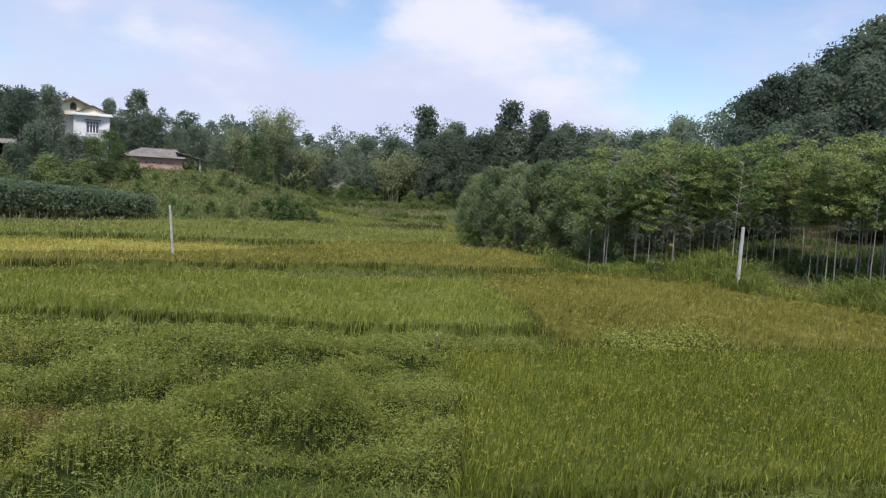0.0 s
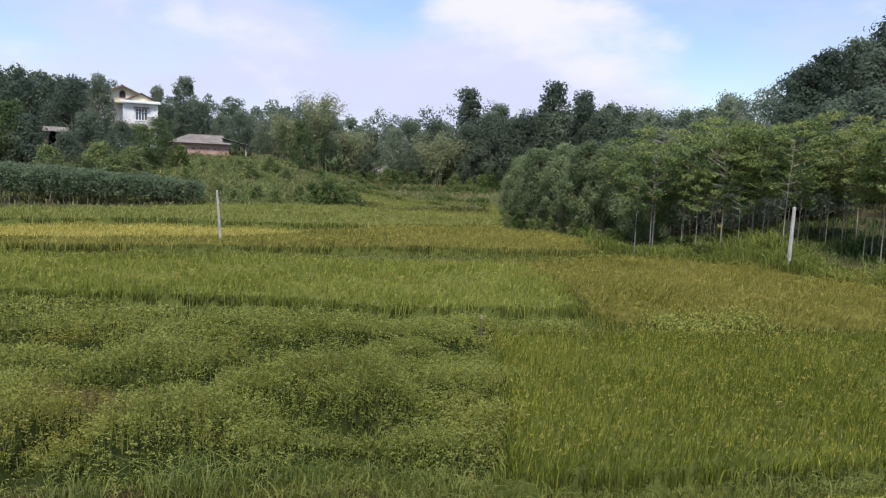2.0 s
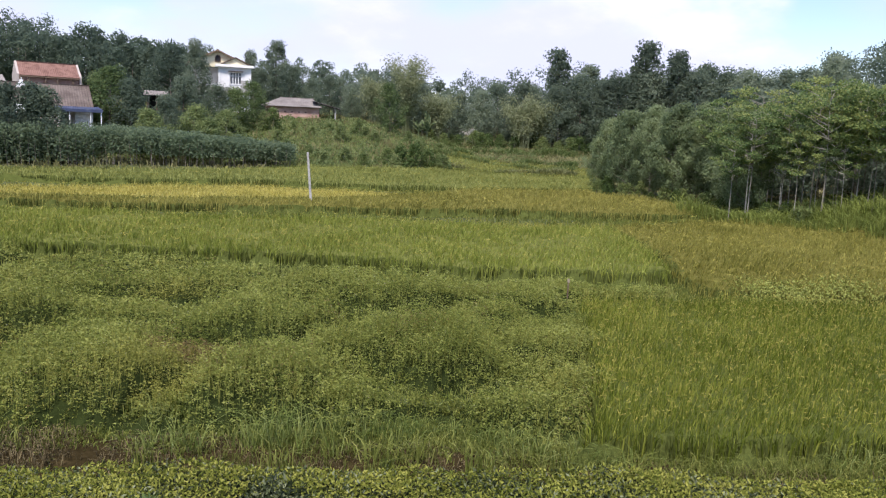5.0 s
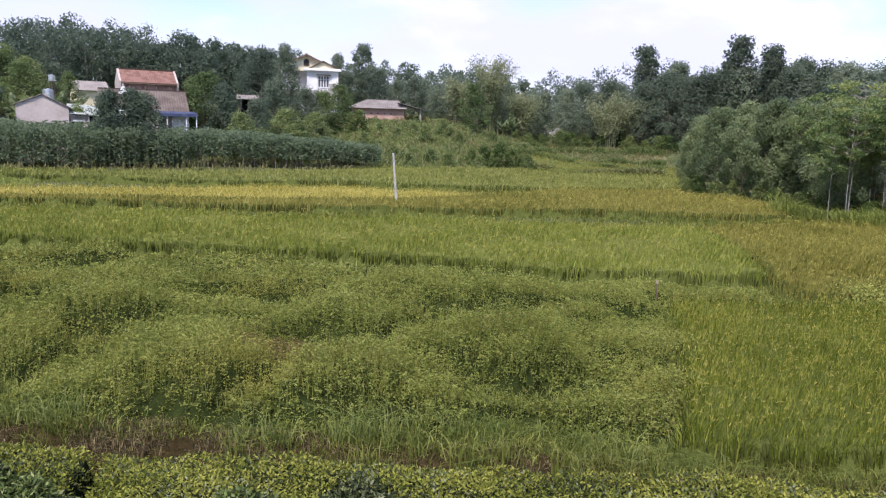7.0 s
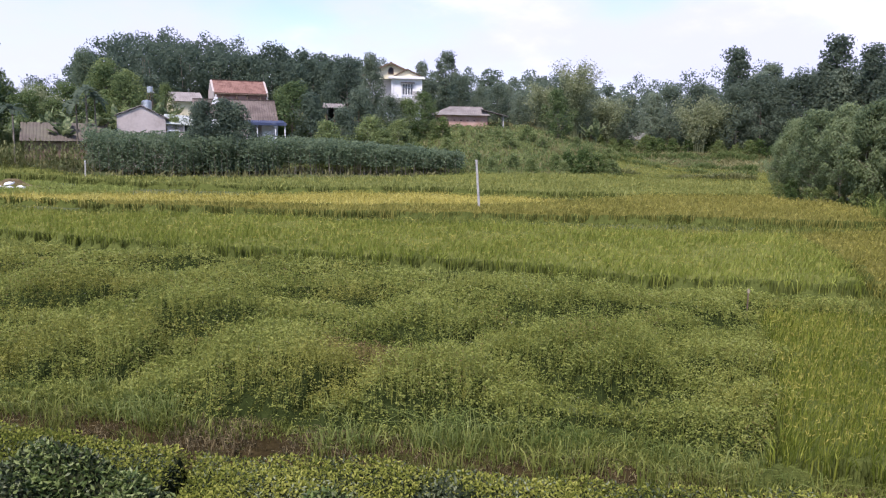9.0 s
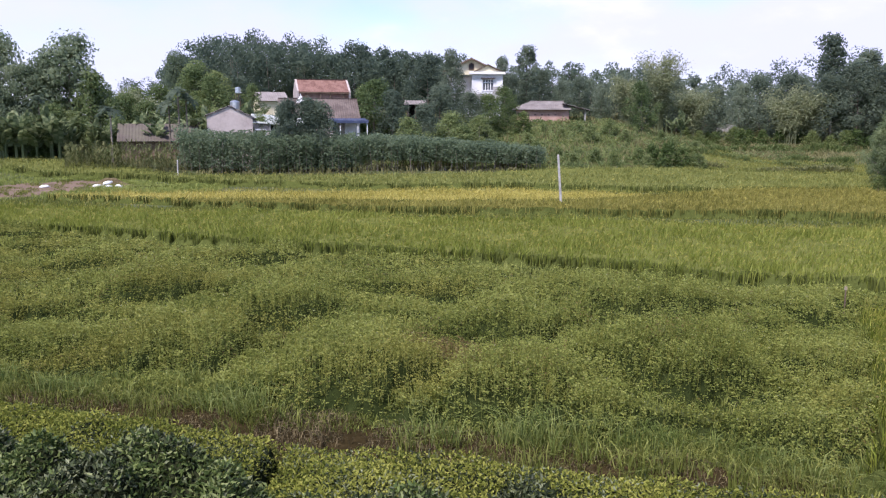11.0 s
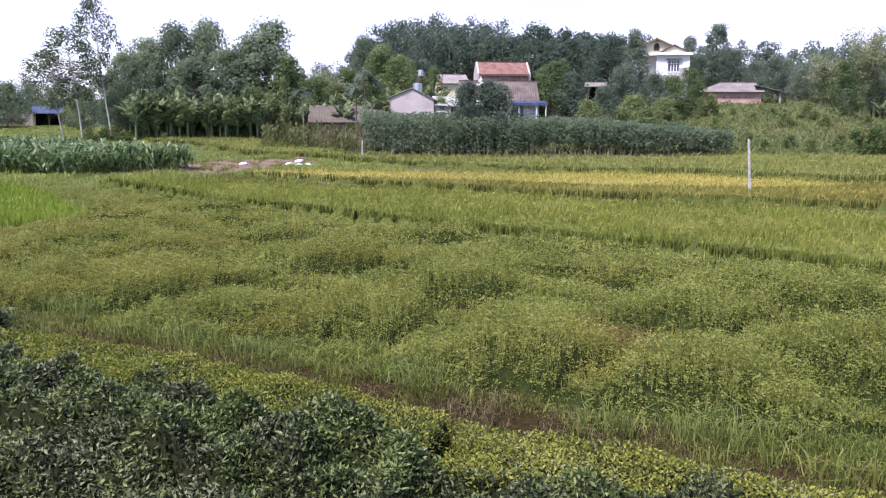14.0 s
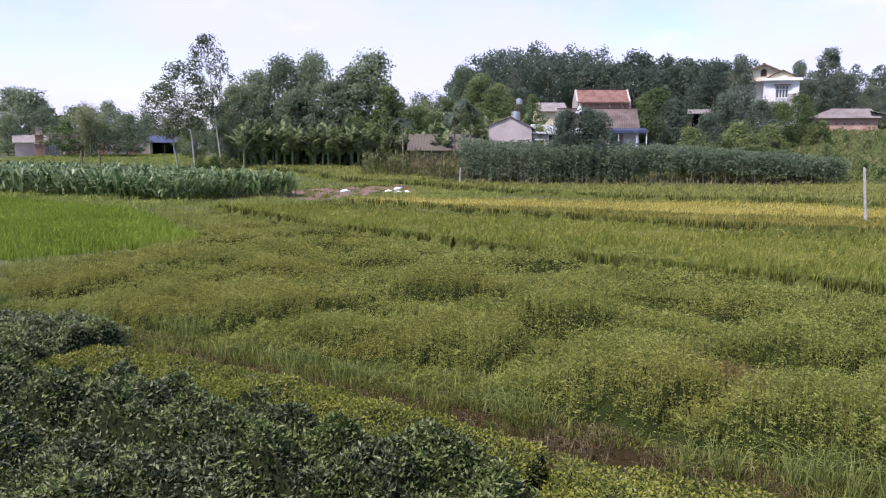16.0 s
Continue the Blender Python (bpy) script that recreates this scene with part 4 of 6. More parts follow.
#            bare  wide  clumps leaves size radius trunk flat droop shape material
KINDS = {
    "forest": (0.10, 2.8, 34, 165, 0.31, 1.25, 0.13, 0.85, 0.1, 0.62, M_LEAF_FOREST),
    "acacia": (0.19, 3.3, 50, 150, 0.26, 1.00, 0.075, 0.8, 0.1, 0.6, M_LEAF_ACACIA),
    "light": (0.08, 3.4, 38, 145, 0.30, 1.20, 0.13, 0.8, 0.1, 0.6, M_LEAF_LIGHT),
    "broad": (0.06, 4.6, 64, 150, 0.30, 1.30, 0.16, 0.75, 0.1, 0.62, M_LEAF_HAZY),
    "melia": (0.60, 3.0, 19, 150, 0.27, 0.95, 0.075, 0.24, 0.1, 0.5, M_LEAF_MELIA),
    "tall": (0.22, 1.6, 34, 140, 0.28, 0.85, 0.13, 0.8, 0.1, 0.6, M_LEAF_FOREST),
    "eucalyptus": (0.40, 2.0, 40, 48, 0.24, 0.60, 0.075, 0.9, 0.5, 0.4, M_LEAF_EUC),
    "shrub": (0.02, 5.0, 24, 60, 0.75, 1.9, 0.12, 0.9, 0.0, 0.6, M_LEAF_SHRUB),
}


def tree_meshes(kind, seed):
    """Trunk and crown of a tree 10 m high of the given kind, as two meshes."""
    rng = np.random.default_rng(seed)
    wood, leaf = Geo(), Geo()
    bare, wide, k, per, size, rad, r, flat, droop, shape, mat = KINDS[kind]
    bend = rng.normal(0, 0.35, 2)
    zs = np.linspace(-0.03, 0.92, 7)
    line = np.column_stack([bend[0] * zs ** 2 + 0.08 * rng.normal(size=7) * zs, bend[1] * zs ** 2 + 0.08 * rng.normal(size=7) * zs, zs * 10])
    tube(wood, line, np.linspace(r, r * 0.22, 7), 7)
    centres = []
    for i in range(k):
        h = bare + (1 - bare) * (i + rng.uniform(0, 1)) / k
        s = np.clip((h - bare) / (1 - bare), 0, 1)
        if kind == "melia":
            prof = 0.55 + 0.45 * np.sin(np.pi * s * 0.9)
        elif kind in ("tall", "eucalyptus"):
            prof = 0.25 + 0.75 * np.sin(np.pi * s ** 0.8)
        elif kind == "shrub":
            prof = np.cos(s * 1.4)
        else:
            prof = np.sin(np.pi * (0.12 + 0.88 * s) ** 0.85) + 0.06
        a = i * 2.39996 + rng.normal(0, 0.4)
        q = wide * prof * rng.uniform(0.35, 1.0)
        x0 = np.array([np.interp(h * 10, line[:, 2], line[:, 0]), np.interp(h * 10, line[:, 2], line[:, 1]), h * 10])
        c = x0 + np.array([np.cos(a) * q, np.sin(a) * q, -0.25 if kind == "melia" else 0.1])
        c[2] = min(c[2], 9.6)
        centres.append(c)
        start = max(h * 10 - 0.55 * q, bare * 7)
        s0 = np.array([np.interp(start, line[:, 2], line[:, 0]), np.interp(start, line[:, 2], line[:, 1]), start])
        limb(wood, s0, c, 0.035 + 0.02 * (1 - h), 0.012, rng)
    clump_leaves(leaf, np.array(centres), rad * rng.uniform(0.6, 1.25, k), per, size, rng, flat, droop, 0, shape)
    return wood.mesh("trunk", [{"eucalyptus": M_BARK_PALE, "melia": M_BARK_GROVE}.get(kind, M_BARK)], True), leaf.mesh("crown", [mat])


MODELS = {}
for kind, count in (("forest", 6), ("acacia", 4), ("light", 3), ("broad", 3), ("melia", 5), ("tall", 3), ("eucalyptus", 2), ("shrub", 4)):
    MODELS[kind] = [tree_meshes(kind, 100 * (1 + len(MODELS)) + i) for i in range(count)]
TREE_RNG = np.random.default_rng(99)


def place_tree(kind, x, y, height, label, group="", name="tree", wide=1.0, pick=None, z=None, lean=0.0, category="tree", crown_mat=None):
    trunk, crown = MODELS[kind][int(TREE_RNG.integers(len(MODELS[kind]))) if pick is None else pick % len(MODELS[kind])]
    ob = new(name)
    ob.empty_display_size = 0.5
    s = height / 10
    zz = float(land(x, y)) - 0.02 if z is None else z
    ob.matrix_basis = pose(x, y, zz, 0, lean, TREE_RNG.uniform(0, 360) if lean == 0 else 0) @ Matrix.Diagonal((s * wide, s * wide, s, 1))
    tagged(ob, label, category, group)
    part("trunk" if kind != "shrub" else "stem", trunk, None, ob)
    c = part("crown" if kind != "shrub" else "foliage", crown, None, ob)
    if crown_mat:
        c.material_slots[0].link = "OBJECT"
        c.material_slots[0].material = crown_mat
    return ob


def polar(az, d):
    return -d * math.sin(radians(az)), d * math.cos(radians(az))


# far woods: many crowns joined, too far to tell apart one by one
def woods(name, spots, label, leaf=0.46, per=62, clumps=17, mat=None):
    rng = np.random.default_rng(len(spots))
    g = Geo()
    for x, y, h in spots:
        z = float(land(x, y))
        tube(g, [(x, y, z), (x + rng.normal(0, 0.2), y, z + h * 0.7)], [0.08, 0.03], 5, 1)
        k = clumps
        t = rng.uniform(0.10, 0.92, k)
        a, q = rng.uniform(0, 2 * np.pi, k), h * 0.30 * np.sin(np.pi * (0.1 + 0.9 * t) ** 0.9) * rng.uniform(0.2, 1.0, k) ** 0.5
        c = np.column_stack([x + np.cos(a) * q, y + np.sin(a) * q, z + t * h])
        clump_leaves(g, c, h * 0.13 * rng.uniform(0.6, 1.3, k), per, leaf, rng)
    return stuff(name, g, [mat or M_LEAF_FOREST, M_BARK], label, "woods")


def skyline(az):
    """How much taller or lower the woods stand along the valley."""
    return float(np.interp(az, [-40, -34, -22, -19, -14, -10, -7, 1, 5, 10, 14, 20], [0.8, 1.0, 0.6, -1.2, -2.0, -2.6, -4.2, -4.0, -1.5, -0.5, 0.8, 0.9]))


def arc_spots(az0, az1, d0, d1, n, h0, h1, seed):
    rng = np.random.default_rng(seed)
    out = []
    for i in range(n):
        az, d = az0 + (az1 - az0) * (i + rng.uniform(0, 1)) / n, rng.uniform(d0, d1)
        out.append((*polar(az, d), rng.uniform(h0, h1) + skyline(az)))
    return out


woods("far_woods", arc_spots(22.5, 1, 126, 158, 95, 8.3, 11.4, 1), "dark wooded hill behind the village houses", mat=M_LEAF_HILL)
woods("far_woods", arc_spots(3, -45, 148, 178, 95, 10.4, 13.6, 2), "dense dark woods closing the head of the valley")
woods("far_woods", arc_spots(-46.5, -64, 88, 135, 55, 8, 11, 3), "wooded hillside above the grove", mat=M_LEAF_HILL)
woods("far_woods", arc_spots(62, 22, 200, 270, 70, 8, 12, 4), "low line of trees beyond the flat fields")

# trees at the head of the valley, told apart
for i in range(38):
    az = 1 - 40 * (i + TREE_RNG.uniform(0, 1)) / 38
    place_tree("forest", *polar(az, TREE_RNG.uniform(124, 144)), TREE_RNG.uniform(8.6, 11.4) + skyline(az), "dark green broadleaf tree on the wood's edge", "wood edge trees", wide=1.15)
for az, d, h in ((-21.0, 132, 15.2), (-26.7, 130, 16.6), (-28.7, 130, 15.2), (-30.6, 132, 13.5), (-23, 138, 13), (-1.6, 124, 10.5)):
    place_tree("tall", *polar(az, d), h, "tall narrow tree rising above the woods", "skyline trees")
for az, d, h in ((-33.2, 128, 12.5), (-36, 128, 12), (-38.2, 125, 12.0), (-31.6, 130, 12.5)):
    place_tree("forest", *polar(az, d), h, "round-headed tree on the skyline", "skyline trees")

# the grove: slender plantation trees, thicker acacias at the valley end and behind
for i in range(28):
    t = (i + TREE_RNG.uniform(0, 1)) / 28
    az, d = -23.9 - 10 * t, 73 - 19 * t + TREE_RNG.uniform(0, 8)
    place_tree("acacia", *polar(az, d), TREE_RNG.uniform(5.8, 7.6) * (0.86 + 0.14 * min(1, t * 4)), "bushy grey-green acacia tree at the paddy's edge", "grove trees", wide=0.85)
for i in range(64):
    az = -32.0 - 22.5 * (i + TREE_RNG.uniform(0, 1)) / 64
    d = 50.0 - 0.10 * (-33 - az) + TREE_RNG.uniform(0, 11)
    place_tree("melia", *polar(az, d), TREE_RNG.uniform(5.2, 9.2), "slender plantation tree with a feathery yellow-green crown", "grove trees", wide=0.78)
for i in range(20):
    az = -29 - 28 * (i + TREE_RNG.uniform(0, 1)) / 20
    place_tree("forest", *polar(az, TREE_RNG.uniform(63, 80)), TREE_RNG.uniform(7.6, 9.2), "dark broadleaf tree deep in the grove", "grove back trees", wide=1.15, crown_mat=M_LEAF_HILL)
for az, d, h in ((-42.1, 83, 11.6), (-43.9, 84, 12.2), (-45.6, 88, 12.4), (-46.8, 90, 14.0), (-48.2, 86, 15.2), (-50, 88, 17), (-52, 90, 18), (-47.4, 80, 12), (-49.5, 80, 13)):
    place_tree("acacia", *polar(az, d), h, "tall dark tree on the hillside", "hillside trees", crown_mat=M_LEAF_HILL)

# village gardens: azimuth, distance, height, kind, width
GARDEN = [
    (13.5, 81.5, 6.9, "forest", 1.15), (14.7, 82, 6.7, "forest", 1.05), (16.7, 87, 5.2, "light", 0.75), (15.4, 86.5, 6.4, "forest", 0.8), (12.8, 82, 6.6, "forest", 1.2), (9.0, 95, 7.4, "light", 1.3),
    (7.7, 92, 6.9, "forest", 1.2), (9.6, 98, 5.8, "light", 1), (4.5, 96, 6.5, "forest", 1.3), (5.6, 91, 5.6, "forest", 1.2),
    (6.5, 88, 4.9, "light", 1.3), (3.8, 88, 5.4, "light", 1.3), (3.7, 112, 9.2, "forest", 0.78), (5.2, 116, 8.2, "forest", 1.2),
    (5.6, 120, 7.4, "forest", 1.2), (-0.1, 103, 5.0, "light", 1.2), (1.1, 99, 5.0, "light", 1.3), (2.2, 98, 5.4, "forest", 1.3),
    (-0.8, 100, 2.3, "light", 1.2), (1.7, 91, 4.5, "light", 1.4), (2.9, 88, 4.2, "light", 1.4), (0.1, 124, 8.9, "tall", 0.8),
    (-9.4, 110, 6.6, "light", 0.95), (19.7, 106, 5.7, "light", 1.3), (18.1, 90, 5.2, "light", 1.0), (19.3, 91, 5.0, "light", 1.0), (20.7, 110, 6.8, "light", 1.2), (17.2, 104, 4.9, "light", 0.9),
]
for az, d, h, kind, wide in GARDEN:
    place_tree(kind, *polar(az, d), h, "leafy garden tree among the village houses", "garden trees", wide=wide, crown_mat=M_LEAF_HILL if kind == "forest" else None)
# big trees past the gardens, and the far ones over the flat fields
FIELD_EDGE = [
    (37.6, 98, 9.2, "broad", 0.75), (36.2, 99, 10.6, "broad", 0.8), (34.3, 100, 12.4, "broad", 0.7), (32.3, 101, 12.9, "broad", 0.7),
    (31.0, 99, 9.8, "broad", 0.8), (33.4, 97, 8.6, "broad", 1.0), (28.6, 100, 12.9, "forest", 1.05), (29.6, 101, 11.4, "forest", 1.0),
    (27.4, 97, 9.2, "light", 0.8), (26.6, 99, 7.6, "light", 1.0), (29.6, 97, 6.2, "light", 1.4), (20.8, 112, 7.7, "light", 1.1), (19.4, 108, 6.2, "light", 1.1),
    (23.1, 118, 6.2, "light", 1.2), (24.5, 120, 7.3, "light", 1.2), (21.9, 122, 9.8, "forest", 0.8), (25.3, 110, 6.7, "light", 1.3),
    (23.9, 104, 4.9, "light", 1.3), (50.8, 211, 14.1, "forest", 1.4), (49.6, 217, 13.9, "forest", 1.3), (49.0, 204, 10.1, "forest", 1.2),
    (51.3, 192, 8.1, "forest", 1.4), (47.1, 178, 9.6, "light", 2.0), (44.4, 176, 8.1, "forest", 1.7), (45.4, 227, 12.1, "forest", 0.9),
    (41.7, 192, 7.2, "light", 1.3), (43.3, 236, 9.1, "forest", 1.3), (40.1, 120, 6.5, "acacia", 1.3),
]
for az, d, h, kind, wide in FIELD_EDGE:
    place_tree(kind, *polar(az, d), h, "broad leafy green tree at the edge of the flat fields", "field edge trees", wide=wide * 1.1, crown_mat=M_LEAF_HAZY if kind == "forest" else None)
place_tree("eucalyptus", *polar(38.5, 92), 14.6, "tall airy eucalyptus with a pale leaning trunk", pick=0, lean=-6.5, wide=0.85)
place_tree("eucalyptus", *polar(40.2, 94), 12.0, "airy eucalyptus with a broken crown", pick=1, lean=-6, wide=1.5)
place_tree("eucalyptus", *polar(41.3, 97), 10.2, "airy eucalyptus with a broken crown", pick=0, lean=-9, wide=1.7)


def bamboo(x, y, height, label, seed, n=32, spread=3.7):
    """A clump of arching culms with drooping narrow leaves."""
    rng = np.random.default_rng(seed)
    ob = thing("bamboo_clump", label, "bamboo", at=(x, y, float(land(x, y))))
    leaf = Geo()
    for i in range(n):
        wood = Geo()
        a, h = rng.uniform(0, 2 * np.pi), height * rng.uniform(0.6, 1.0)
        out = spread * rng.uniform(0.2, 1.0) * np.array([np.cos(a), np.sin(a)])
        t = np.linspace(0, 1, 9)
        b = rng.normal(0, 0.5, 2)
        zz = h * (t - 0.22 * t ** 4)
        pts = np.column_stack([b[0] + out[0] * t ** 2.2, b[1] + out[1] * t ** 2.2, zz])
        tube(wood, pts, np.linspace(0.055, 0.012, 9), 5)
        part("culm", wood, M_LEAF_BAMBOO, ob, smooth=True)
        m = 230
        u = rng.uniform(0.30, 1.0, m)
        p = np.column_stack([np.interp(u, t, pts[:, k]) for k in range(3)]) + rng.normal(0, 0.42, (m, 3))
        d = np.column_stack([rng.normal(0, 0.7, (m, 2)), rng.uniform(-1.0, 0.2, m)])
        leaves(leaf, p, d, 0.38 * rng.uniform(0.6, 1.3, m), 0.14, rng, far=True)
    part("foliage", leaf, M_LEAF_BAMBOO, ob)


bamboo(*polar(-10.6, 121), 14.6, "tall pale green bamboo clump with arching tops", 1)
bamboo(*polar(-8.6, 122), 9.0, "pale green bamboo clump behind the slope", 2)
bamboo(*polar(-12.6, 123), 9.4, "pale green bamboo clump behind the slope", 3)
bamboo(*polar(-18.6, 125), 10.5, "yellow-green bamboo clump on the wood's edge", 4)
bamboo(*polar(-20.0, 127), 9.0, "yellow-green bamboo clump on the wood's edge", 5)
bamboo(*polar(46.6, 170), 13.0, "feathery pale bamboo beyond the flat fields", 6, 26)
bamboo(*polar(24.8, 112), 8.5, "light green bamboo behind the gardens", 7)


def frond(length, width, rng, droop, cuts=7, torn=0.10):
    """A long arching leaf with a split blade on both sides of its rib, along +x, in a Geo."""
    g = Geo()
    t = np.linspace(0, 1, cuts + 1)
    rib = np.column_stack([length * (t - 0.12 * t ** 2), np.zeros(cuts + 1), length * (0.75 * t - droop * t ** 2)])
    tube(g, rib, np.linspace(0.03, 0.008, cuts + 1), 4)
    w = width * np.sin(np.pi * (0.08 + 0.88 * t)) ** 0.6
    for side in (-1, 1):
        for i in range(1, cuts):
            a, b = rib[i], rib[i + 1]
            gap = torn * rng.uniform(0, 1) * (b - a)
            o0, o1 = np.array([0.06, side * w[i], -0.28 * w[i] * rng.uniform(0.4, 1.6)]), np.array([0.06, side * w[i + 1], -0.28 * w[i + 1] * rng.uniform(0.4, 1.6)])
            g.add(np.array([a, b - gap, b - gap + o1, a + o0]), np.array([[0, 1, 2, 3]]))
    return g


def banana_model(seed, n=10):
    rng = np.random.default_rng(seed)
    ob = thing("banana_plant", "leafy banana plant with torn pale green leaves", "banana plant", "banana plants", at=(0, 0, -50))
    g = Geo()
    tube(g, [(0, 0, -0.1), (0.03, 0, 1.2), (0, 0.03, 2.2)], [0.13, 0.11, 0.07], 8)
    part("pseudostem", g, M_LEAF_BANANA, ob, "pale green fleshy stem", smooth=True)
    for i in range(n):
        lf = part("leaf", frond(rng.uniform(1.9, 2.6), 0.40, rng, rng.uniform(0.25, 0.8)), M_LEAF_BANANA, ob)
        lf.matrix_basis = pose(0, 0, 1.15 + 0.11 * i, 0, rng.uniform(-62, -22), i * 137.5 + rng.uniform(-20, 20))
    return ob


BANANA = [banana_model(s) for s in (1, 2, 3)]


def bananas(spots):
    for k, (az, d, s) in enumerate(spots):
        x, y = polar(az, d)
        src = BANANA[k % 3]
        src.scale = (s, s, s)
        c = copy_thing(src, pose(x, y, float(land(x, y)), 0, 0, TREE_RNG.uniform(0, 360)))
        src.scale = (1, 1, 1)


bananas([(28.6 + 8.8 * (i + TREE_RNG.uniform(0, 1)) / 72, TREE_RNG.uniform(88.6, 95), TREE_RNG.uniform(0.75, 1.3)) for i in range(72)])
bananas([(-12.0, 117, 0.95), (-11.4, 118, 0.7), (18.4, 93, 1.15), (17.6, 95, 1.2), (16.9, 96, 1.1), (21.2, 92, 1.1), (20.2, 93, 1.1), (23.4, 90, 1.0), (22.6, 94, 1.1), (24.2, 93, 1.1), (25.2, 92, 1.0), (26.4, 91, 1.1), (27.2, 92, 1.0), (13.3, 99, 1.1), (2.2, 96, 0.9)])
for b in BANANA:
    for o in (*b.children_recursive, b):
        bpy.data.objects.remove(o, do_unlink=True)


def areca(x, y, height, label, seed):
    rng = np.random.default_rng(seed)
    ob = thing("areca_palm", label, "palm", "areca palms", at=(x, y, float(land(x, y))))
    g = Geo()
    tube(g, [(0, 0, -0.1), (0.05, 0, height * 0.5), (0, 0.05, height - 1.2)], [0.10, 0.085, 0.07], 8)
    part("trunk", g, M_BARK, ob, smooth=True)
    for i in range(11):
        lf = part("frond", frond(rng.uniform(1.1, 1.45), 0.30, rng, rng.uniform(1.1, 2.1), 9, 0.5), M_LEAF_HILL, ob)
        lf.matrix_basis = pose(0, 0, height - 1.3 + 0.03 * i, 0, rng.uniform(-60, 0), i * 137.5)


for az, d, h, in ((30.3, 95, 7.3), (22.0, 85, 8.2), (21.5, 86, 7.6), (26.2, 86, 6.2), (22.6, 87, 7.0), (31.0, 97, 6.6)):
    areca(*polar(az, d), h, "slender areca palm with drooping fronds", int(d * 10 + az))


# ---- crops by the village ----
def cassava(name, poly, spacing, height, label, seed, stalks=True):
    rng = np.random.default_rng(seed)
    g = Geo()
    for x, y in scatter(poly, spacing, rng):
        z = float(land(x, y))
        h = height(x, y) * rng.uniform(0.85, 1.1)
        top = np.array([x + rng.normal(0, 0.15), y + rng.normal(0, 0.15), z + h * 0.8])
        tube(g, [(x, y, z - 0.05), top], [0.025, 0.012], 4, 1)
        n = 170
        t = rng.uniform(0.04 if x < -14 else 0.22, 1.08, n) ** 0.7
        p = np.column_stack([x + rng.normal(0, 0.32, n), y + rng.normal(0, 0.32, n), z + h * t * 0.95])
        d = np.column_stack([rng.normal(0, 0.8, (n, 2)), rng.uniform(-0.6, 0.5, n)])
        leaves(g, p, d, 0.23 * rng.uniform(0.6, 1.3, n), 0.16, rng, far=True)
    return stuff(name, g, [M_LEAF_CASSAVA, M_BARK], label, "cassava")


CASSAVA_ROW = [polar(22, 79.5), polar(18, 78.5), polar(8, 79.5), polar(-2.6, 82), polar(-2.6, 86), polar(8, 85), polar(18, 84), polar(22, 84.5)]
cassava("cassava_stand", CASSAVA_ROW, 0.72, lambda x, y: float(np.interp(math.degrees(math.atan2(-x, y)), [-3, 0, 6, 14, 22], [2.3, 2.8, 3.2, 3.6, 3.7])), "dense tall stand of grey-green cassava on bare stems", 71)


def corn(name, poly, spacing, height, mat, label, seed, per=9, size=0.75):
    rng = np.random.default_rng(seed)
    g = Geo()
    c = scatter(poly, spacing, rng)
    h = height * rng.uniform(0.8, 1.1, len(c))
    z = land(c[:, 0], c[:, 1])
    for (x, y), hh, zz in zip(c, h, z):
        tube(g, [(x, y, zz - 0.05), (x + rng.normal(0, 0.05), y, zz + hh)], [0.016, 0.006], 4, 0)
    b = np.repeat(np.column_stack([c, z]), per, 0)
    b[:, 2] += np.repeat(h, per) * rng.uniform(0.12, 0.85, len(b))
    a = rng.uniform(0, 2 * np.pi, len(b))
    lean = np.column_stack([np.cos(a), np.sin(a)]) * rng.uniform(0.8, 1.7, len(b))[:, None]
    blades(g, b, lean, 0.6 * size * rng.uniform(0.6, 1.2, len(b)), 0.13 * size, rng, 0, bend=1.9)
    return stuff(name, g, [mat], label, "corn")


corn("corn_field", [(-76, 60), (-62, 62), (-45, 57.5), (-36.5, 55.5), (-36, 52.5), (-41, 50.5), (-41, 46.6), (-60, 47.5), (-76, 50)], 0.6, 1.95, M_LEAF_CORN, "dark green maize field beside the seedling plot", 72, 8, 1.45)
corn("dry_corn", [polar(29, 79.5), polar(22.2, 78.5), polar(22.2, 82), polar(29, 84)], 0.5, 2.6, M_STALK, "thin yellowing maize stalks beside the cassava", 73, 8, 0.75)
corn("dry_corn", [polar(17.5, 77.2), polar(9, 77.8), polar(9, 78.6), polar(17.5, 78.0)], 0.6, 1.2, M_STALK, "thin yellowing maize stalks before the cassava", 74, 5, 0.5)

# ---- scrub and shrubs ----
def scrub(name, poly, spacing, size, label, seed, leaf=0.28, per=40, mat=None):
    """Rough low growth: uneven leafy clumps all over a slope."""
    rng = np.random.default_rng(seed)
    c = scatter(poly, spacing, rng)
    keep = wave(c[:, 0], c[:, 1], 5, seed) + rng.normal(0, 0.4, len(c)) > -0.9
    c = c[keep]
    r = size * rng.uniform(0.4, 1.2, len(c)) * (1 + 0.4 * wave(c[:, 0], c[:, 1], 4, seed + 1))
    g = Geo()
    clump_leaves(g, np.column_stack([c, land(c[:, 0], c[:, 1]) + r * 0.3]), r, per, leaf, rng, flat=0.7)
    return stuff(name, g, [mat or M_LEAF_SHRUB], label, "scrub")


